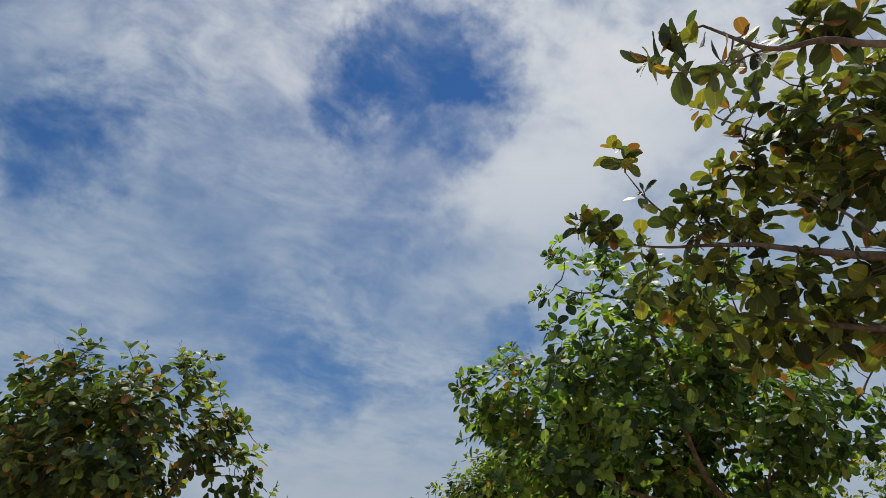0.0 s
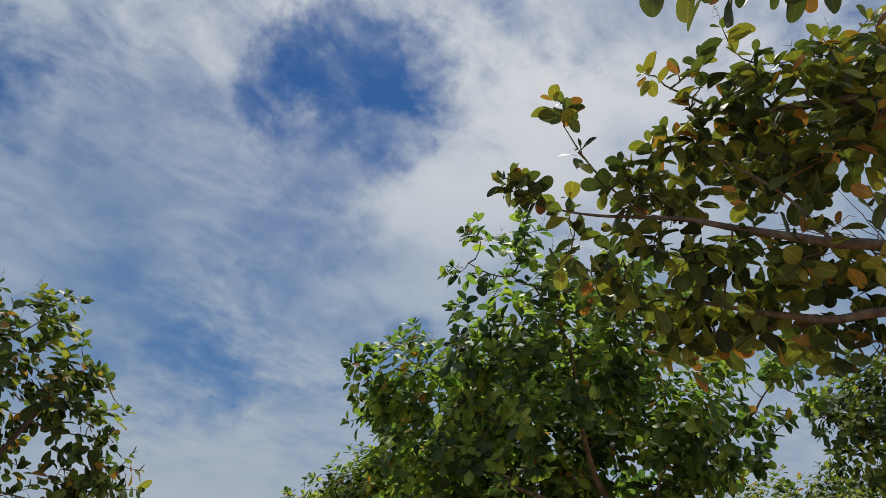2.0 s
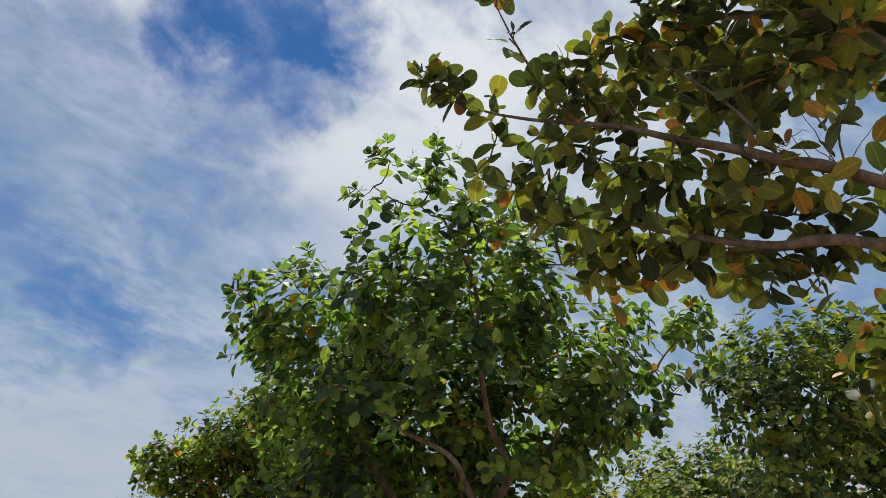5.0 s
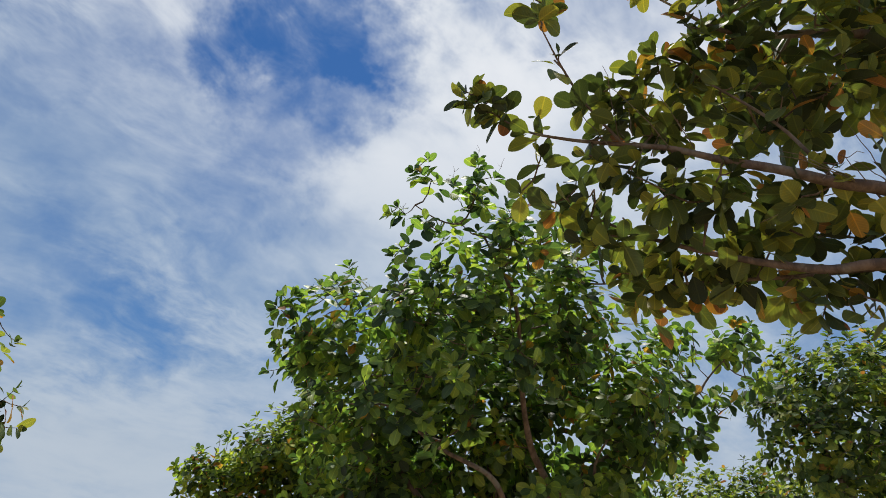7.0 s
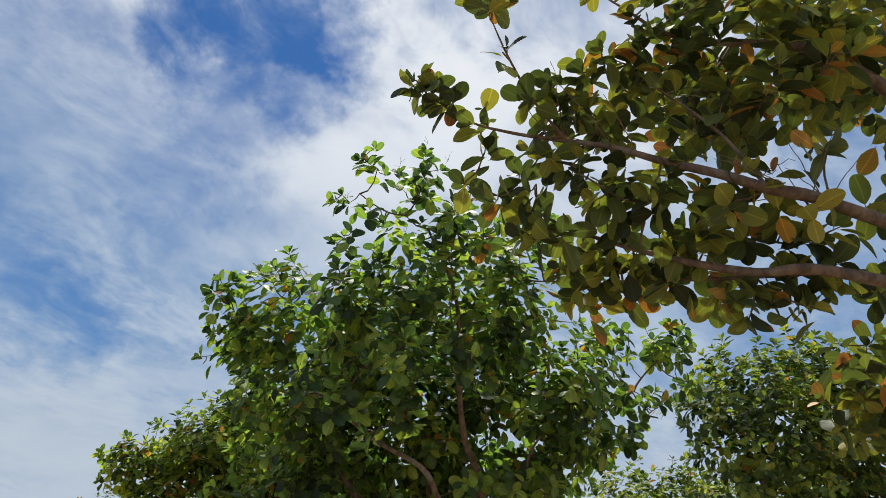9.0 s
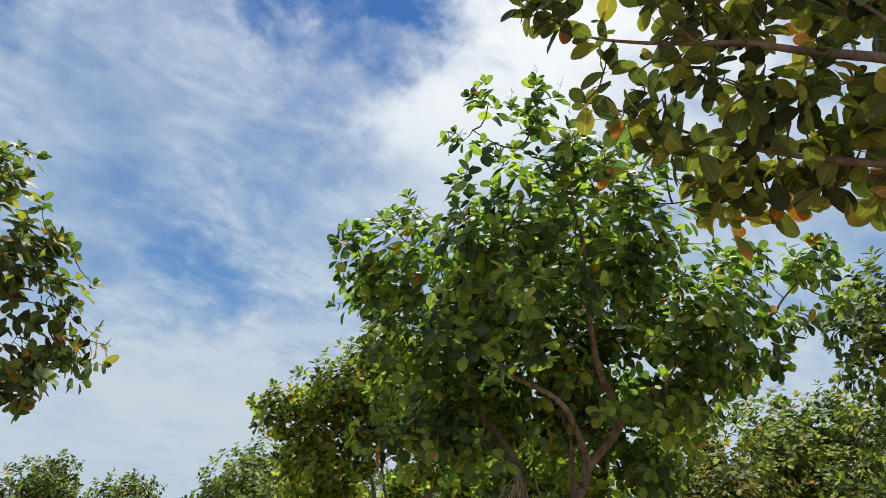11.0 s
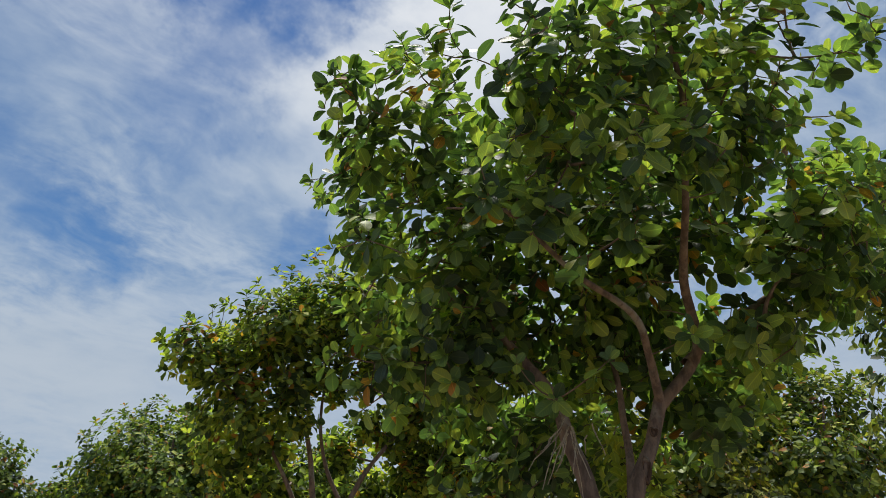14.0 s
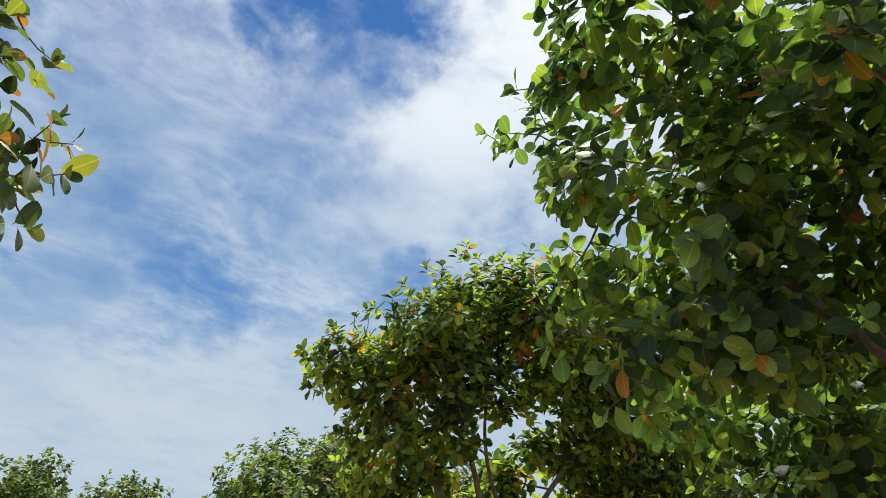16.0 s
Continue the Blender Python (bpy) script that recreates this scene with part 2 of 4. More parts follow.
def leaf_template(sections, cup, curl, wave):
    """Obovate leaf one unit long on a short stalk: narrow at its foot, broad and round towards its tip. Vertices (across, along, up), faces, uv."""
    verts, faces, uvs = [], [], []
    for i, v in enumerate(sections):
        b = max(0.0, (v - 0.08) / 0.92)
        if v < 0.09:
            half = 0.012
        elif b < 0.56:
            half = 0.02 + 0.29 * math.sin(0.5 * math.pi * b / 0.56) ** 0.9
        else:
            half = max(0.05, 0.31 * math.sqrt(max(0.0, 1 - ((b - 0.56) / 0.44) ** 2)))
        for side in (-1, 0, 1):
            lift = cup * abs(side) * half - curl * b * b + wave * side * math.sin(7 * v) * half
            tip = 0.012 if (i == len(sections) - 1 and side == 0) else 0.0
            verts.append((side * half, v + tip, lift))
            uvs.append((0.5 + side * half, v))
        if i:
            a = 3 * i
            faces += [(a - 3, a - 2, a + 1, a), (a - 2, a - 1, a + 2, a + 1)]
    return np.array(verts), np.array(faces), np.array(uvs)


FINE = (0.0, 0.085, 0.16, 0.30, 0.50, 0.70, 0.85, 0.945, 0.99)
COARSE = (0.0, 0.10, 0.30, 0.62, 0.88, 0.985)


def unit(v):
    return v / np.maximum(np.linalg.norm(v, axis=-1, keepdims=True), 1e-9)


class Boughs:
    """The wood of one tree: places from which more wood may grow, from the stems out to the leaf tips."""

    def __init__(self):
        self.at, self.count = np.zeros((60000, 3)), 0

    def keep(self, points):
        self.at[self.count:self.count + len(points)] = points
        self.count += len(points)

    def stem(self, points):
        pts = np.array(points, float).reshape(-1, 3)
        self.keep(pts)
        for a, b in zip(pts[:-1], pts[1:]):
            steps = max(1, int(np.linalg.norm(b - a) / 0.15))
            self.keep(a + (b - a) * np.linspace(0, 1, steps + 1)[:, None])

    def reach(self, tip, way, rng, bow=0.35):
        """A bowed run of wood from the nearest place to the tip, arriving along way."""
        nodes = self.at[:self.count]
        gap = np.linalg.norm(nodes - tip, axis=1) + 0.35 * np.maximum(0, nodes[:, 2] - tip[2])
        start = nodes[int(np.argmin(gap))].copy()
        dist = np.linalg.norm(tip - start)
        mid = 0.5 * (start + tip) - way * dist * bow * 0.5 + rng.normal(0, 0.05 * dist, 3)
        steps = max(2, min(9, int(dist / 0.10)))
        q = np.linspace(0, 1, steps + 1)[:, None]
        run = (1 - q) ** 2 * start + 2 * q * (1 - q) * mid + q * q * tip
        self.keep(run[1:])
        return run


def tubes(runs, radii, sides):
    """Tapered round wood along each run: vertices and faces."""
    verts, faces, first = [], [], 0
    turn = 2 * math.pi * np.arange(sides) / sides
    ca, sa, ring = np.cos(turn)[None, :, None], np.sin(turn)[None, :, None], np.arange(sides)
    for run, (r0, r1) in zip(runs, radii):
        run = np.asarray(run)
        way = unit(np.gradient(run, axis=0))
        ref = np.array((0.05, 0.0, 1.0)) if abs(way[0][2]) < 0.85 else np.array((1.0, 0.0, 0.05))
        u = unit(np.cross(way, ref))
        v = np.cross(way, u)
        r = np.linspace(r0, r1, len(run))[:, None, None]
        verts.append((run[:, None] + r * (ca * u[:, None] + sa * v[:, None])).reshape(-1, 3))
        a = first + (np.arange(len(run) - 1)[:, None] * sides + ring[None]).ravel()
        b = first + (np.arange(len(run) - 1)[:, None] * sides + (ring[None] + 1) % sides).ravel()
        faces.append(np.stack((a, b, b + sides, a + sides), 1))
        first += len(run) * sides
    return np.concatenate(verts), np.concatenate(faces)


def bowed(points, per=6):
    """A smooth line through the points of a stem, with a little wander."""
    pts = [Vector(q[:3]) for q in points]
    rad = [q[3] for q in points]
    ext = [2 * pts[0] - pts[1]] + pts + [2 * pts[-1] - pts[-2]]
    line, widths = [], []
    for i in range(1, len(ext) - 2):
        a, b, c, d = ext[i - 1:i + 3]
        for k in range(per):
            s = k / per
            line.append(0.5 * ((2 * b) + (c - a) * s + (2 * a - 5 * b + 4 * c - d) * s * s + (3 * b - a - 3 * c + d) * s ** 3))
            widths.append(rad[i - 1] + (rad[i] - rad[i - 1]) * s)
    return line + [pts[-1]], widths + [rad[-1]]


def stem_mesh(name, points, parent, label="", sides=12):
    """A trunk or limb: round wood that swells, wanders and carries knots."""
    line, widths = bowed(points)
    verts, faces = [], []
    for k, (q, r) in enumerate(zip(line, widths)):
        way = (line[min(k + 1, len(line) - 1)] - line[max(k - 1, 0)]).normalized()
        u = way.orthogonal().normalized() if k == 0 else (u - way * u.dot(way)).normalized()
        v = way.cross(u)
        for s in range(sides):
            a = 2 * math.pi * s / sides
            out = math.cos(a) * u + math.sin(a) * v
            swell = 1 + 0.14 * noise.noise(q * 3.1 + out * 0.7) + 0.10 * noise.noise(q * 9.0 + out * 1.5)
            verts.append(q + out * r * swell)
    for k in range(len(line) - 1):
        for s in range(sides):
            a, b = k * sides + s, k * sides + (s + 1) % sides
            faces.append((a, b, b + sides, a + sides))
    return mesh_object(name, verts, faces, BARK, parent, label=label)


def leaf_frames(tips, ways, rng, per_tip, length, droop):
    """Leaves in a spiral along each twig's end: small and upright at the very tip, larger and spreading behind it."""
    start, way, face, size = [], [], [], []
    for tip, axis in zip(tips, ways):
        axis = unit(axis)
        ref = np.array((0.3, 0.2, 0.9)) if abs(axis[2]) < 0.9 else np.array((1.0, 0.1, 0.0))
        u = unit(np.cross(axis, ref))
        v = np.cross(axis, u)
        count = max(3, int(rng.normal(per_tip, 1.7)))
        turn = rng.uniform(0, 6.28)
        for k in range(count):
            f = k / max(1, count - 1)
            a = turn + 2.4 * k + rng.normal(0, 0.25)
            spread = radians(22 + 55 * min(1, 1.4 * f) + rng.normal(0, 11))
            out = math.cos(a) * u + math.sin(a) * v
            d = math.cos(spread) * axis + math.sin(spread) * out
            d = unit(d + np.array((0, 0, -droop * (0.2 + f) * rng.uniform(0.0, 1.6))))
            nrm = axis * math.sin(spread) - out * math.cos(spread) + np.array((0, 0, 0.45)) + rng.normal(0, 0.25, 3)
            nrm = unit(nrm - d * np.dot(nrm, d))
            start.append(tip - axis * (0.01 + 0.13 * f * f) * length / 0.13)
            way.append(d)
            face.append(nrm)
            size.append(length * (0.58 + 0.55 * min(1, f * 1.8)) * rng.uniform(0.75, 1.2))
    return np.array(start), np.array(way), np.array(face), np.array(size)


def sample_tips(lobes, density, spacing, rng, heart, rise, gap):
    """Leaf tips spread through the lobes, thicker towards their skins, some standing out beyond them, kept apart from one another."""
    tips, ways, grid = [], [], {}
    for lobe in lobes:
        c, r, thick = np.array(lobe[:3]), lobe[3], lobe[4] if len(lobe) > 4 else 1.0
        for _ in range(max(3, int(density * thick * r ** 2.3))):
            out = unit(rng.normal(0, 1, 3))
            far = rng.uniform(0.08, 1.0) ** 0.42 * (1 + 0.30 * noise.noise(Vector(c + out * 2.6)))
            if out[2] > -0.2 and rng.uniform() < 0.10:
                far = rng.uniform(1.1, 1.1 + min(0.45, 0.16 / r))
            q = c + out * r * far
            if r > 0.32 and noise.noise(Vector(q * 1.9)) < gap and rng.uniform() < 0.85:
                continue
            key = tuple((q / spacing).astype(int))
            if any((q - z) @ (q - z) < spacing * spacing for dx in (-1, 0, 1) for dy in (-1, 0, 1) for dz in (-1, 0, 1) for z in grid.get((key[0] + dx, key[1] + dy, key[2] + dz), ())):
                continue
            grid.setdefault(key, []).append(q)
            tips.append(q)
            ways.append(unit(0.75 * out + 0.5 * unit(q - heart) + np.array((0, 0, rise)) + rng.normal(0, 0.25, 3)))
    return tips, ways


def tree(label, seed, stems, lobes, sprigs=(), density=300, spacing=0.12, per_tip=8, length=0.135, droop=0.12, rise=0.45,
         fine=True, tint=(1, 1, 1), old=0.03, young=0.12, through=0.43, shine=0.36, near=None, stalks=0, gap=-0.2, group="orchard trees"):
    """A broad orchard tree: forked trunk and limbs, branches grown to every lobe, twigs to every tip, and leaves round the twigs."""
    rng = np.random.default_rng(seed)
    root = tagged(new("cashew_tree"), label, "tree", group)
    root.location = base = Vector(stems[0][0][:3])
    wood = Boughs()
    for i, s in enumerate(stems):
        stem_mesh("trunk" if i == 0 else "limb", s, root, sides=14 if fine else 8)
        wood.stem([q[:3] for q in s if q[2] > 1.0])
    heart = np.mean([q[:3] for q in lobes], axis=0) - np.array((0, 0, 0.5))
    for lobe in sorted(lobes, key=lambda q: np.linalg.norm(np.array(q[:3]) - heart)):
        c = np.array(lobe[:3])
        run = wood.reach(c, unit(c - heart + np.array((0, 0, 0.3))), rng, 0.5)
        verts, faces = tubes([run], [(0.006 + 0.014 * min(1, len(run) / 9) * min(1, lobe[3] / 0.5), 0.005)], 7)
        mesh_object("branch", verts, faces, BARK, root)
    tips, ways = sample_tips(lobes, density, spacing, rng, heart, rise, gap)
    for x, y, z, dx, dy, dz in sprigs:
        tips.append(np.array((x, y, z)))
        ways.append(unit(np.array((dx, dy, dz), float)))
    nodes = wood.at[:wood.count].copy()
    rank = np.argsort([np.min(np.linalg.norm(nodes - q, axis=1)) for q in tips])
    twigs = [wood.reach(tips[i], ways[i], rng, 0.4) for i in rank]
    thick = [(0.0045 + 0.004 * min(1, len(t) / 6), 0.0028) for t in twigs]
    if near is not None and fine:
        close = np.argsort([np.linalg.norm(t[-1] - np.array(near)) for t in twigs])[:120].tolist()
        for i in close:
            verts, faces = tubes([twigs[i]], [thick[i]], 5)
            mesh_object("twig", verts, faces, TWIG, root)
        rest = sorted(set(range(len(twigs))) - set(close))
        twigs, thick = [twigs[i] for i in rest], [thick[i] for i in rest]
    verts, faces = tubes(twigs, thick, 5 if fine else 3)
    tagged(mesh_object("twig_growth", verts, faces, TWIG, root), kind="stuff")
    # dry flower stalks that stand above the crown
    if stalks:
        high = sorted(range(len(tips)), key=lambda i: -tips[i][2] - 0.3 * ways[i][2])[:stalks * 3]
        runs = []
        for i in high[::3]:
            q, d = tips[i], unit(ways[i] + np.array((0, 0, 0.6)))
            tall = rng.uniform(0.10, 0.2)
            main = [q + d * tall * h + rng.normal(0, 0.006, 3) for h in np.linspace(0, 1, 5)]
            runs.append(main)
            for k in (2, 3, 3, 4):
                e = unit(d + rng.normal(0, 0.8, 3))
                runs.append([main[k] + e * 0.055 * h for h in (0, 0.5, 1)])
        verts, faces = tubes(runs, [(0.0018, 0.0014)] * len(runs), 3)
        tagged(mesh_object("flower_stalk", verts, faces, STALK, root, label="dry bare flower stalks"), kind="stuff")
    # leaves
    start, way, face, size = leaf_frames(tips, ways, rng, per_tip, length, droop)
    side = np.cross(way, face)
    picked = np.zeros(len(start), bool)
    if near is not None:
        picked[np.argsort(np.linalg.norm(start - np.array(near), axis=1))[:300]] = True
    kinds = [leaf_template(FINE if fine else COARSE, *k) for k in ((0.22, 0.14, 0.05), (0.10, 0.26, -0.10), (0.32, 0.06, 0.12))]
    pick = rng.integers(0, 3, len(start))
    verts, faces, uvs, first = [], [], [], 0
    for j, (tv, tf, tu) in enumerate(kinds):
        idx = np.nonzero((pick == j) & ~picked)[0]
        v = start[idx, None] + size[idx, None, None] * (tv[None, :, 0, None] * side[idx, None] + tv[None, :, 1, None] * way[idx, None] + tv[None, :, 2, None] * face[idx, None])
        verts.append(v.reshape(-1, 3))
        faces.append((tf[None] + first + (np.arange(len(idx)) * len(tv))[:, None, None]).reshape(-1, 4))
        uvs.append(np.tile(tu, (len(idx), 1)))
        first += len(idx) * len(tv)
    joined = leaf_material("crown_leaf", False, tint, old, young, shine if fine else 0.6 * shine, through)
    tagged(mesh_object("crown", np.concatenate(verts), np.concatenate(faces), joined, root, np.concatenate(uvs)), kind="stuff")
    if near is not None:
        single = leaf_material("single_leaf", True, tint, old, young, shine if fine else 0.6 * shine, through)
        shared = []
        for tv, tf, tu in kinds:
            ob = mesh_object("leaf", tv, tf, single, None, tu)
            shared.append(ob.data)
            bpy.data.objects.remove(ob)
        for i in np.nonzero(picked)[0]:
            ob = new("leaf", shared[pick[i]])
            ob.parent = root
            m = Matrix((side[i], way[i], face[i])).transposed().to_4x4()
            ob.matrix_basis = Matrix.Translation(Vector(start[i]) - base) @ m @ Matrix.Diagonal((size[i], size[i], size[i], 1))
    return root


OLIVE = (1.0, 0.95, 0.70)


def knot(root, centre, facing, wide, high):
    """A scar on a trunk: a swollen rim of bark round a dark hollow."""
    trunk = [c for c in root.children if c.name.startswith("trunk")][0]
    f = Vector(facing).normalized()
    side = Vector((0, 0, 1)).cross(f).normalized()
    upward = f.cross(side)
    seg, verts, faces = 16, [], []
    for grow, lift in ((1.35, -0.012), (1.12, 0.010), (0.92, 0.008), (0.70, -0.010), (0.12, -0.022)):
        for k in range(seg):
            a = 2 * math.pi * k / seg
            wob = 1 + 0.10 * math.sin(3 * a + 0.7)
            verts.append(Vector(centre) + side * (wide * grow * wob * math.cos(a)) + upward * (high * grow * wob * math.sin(a)) + f * lift)
    for r in range(4):
        for k in range(seg):
            faces.append((r * seg + k, r * seg + (k + 1) % seg, (r + 1) * seg + (k + 1) % seg, (r + 1) * seg + k))
    ob = mesh_object("knot", verts, faces, HOLLOW, root, label="dark knot hole in the bark")
    ob.parent = trunk


def dead_sticks(root, top, count, seed):
    """Dry broken sticks and fibres that hang in a trunk's fork, one part each."""
    rng = np.random.default_rng(seed)
    for _ in range(count):
        q = np.array(top) + rng.normal(0, 0.07, 3)
        d = unit(np.array((-0.35, -0.1, -1.0)) + rng.normal(0, 0.35, 3))
        size = rng.uniform(0.15, 0.5)
        run = [q + d * size * h + rng.normal(0, 0.008, 3) for h in np.linspace(0, 1, 5)]
        verts, faces = tubes([run], [(0.006, 0.003)], 5)
        mesh_object("dead_stick", verts, faces, DRY, root)


def bare_twigs(root, foot, way, count, seed):
    """Thin dry twigs without leaves that arch out of a limb, one part each."""
    rng = np.random.default_rng(seed)
    for _ in range(count):
        q = np.array(foot) + np.array(way) * rng.uniform(-0.4, 0.4) + rng.normal(0, 0.02, 3)
        d = unit(np.array((rng.uniform(-0.9, 0.4), rng.uniform(-0.4, 0.4), rng.uniform(0.1, 0.9))))
        size, sag = rng.uniform(0.3, 0.65), rng.uniform(0.15, 0.45)
        run = [q + d * size * h - np.array((0, 0, sag * size * h * h)) + rng.normal(0, 0.004, 3) for h in np.linspace(0, 1, 7)]
        verts, faces = tubes([run], [(0.0035, 0.0015)], 5)
        mesh_object("bare_twig", verts, faces, STALK, root)


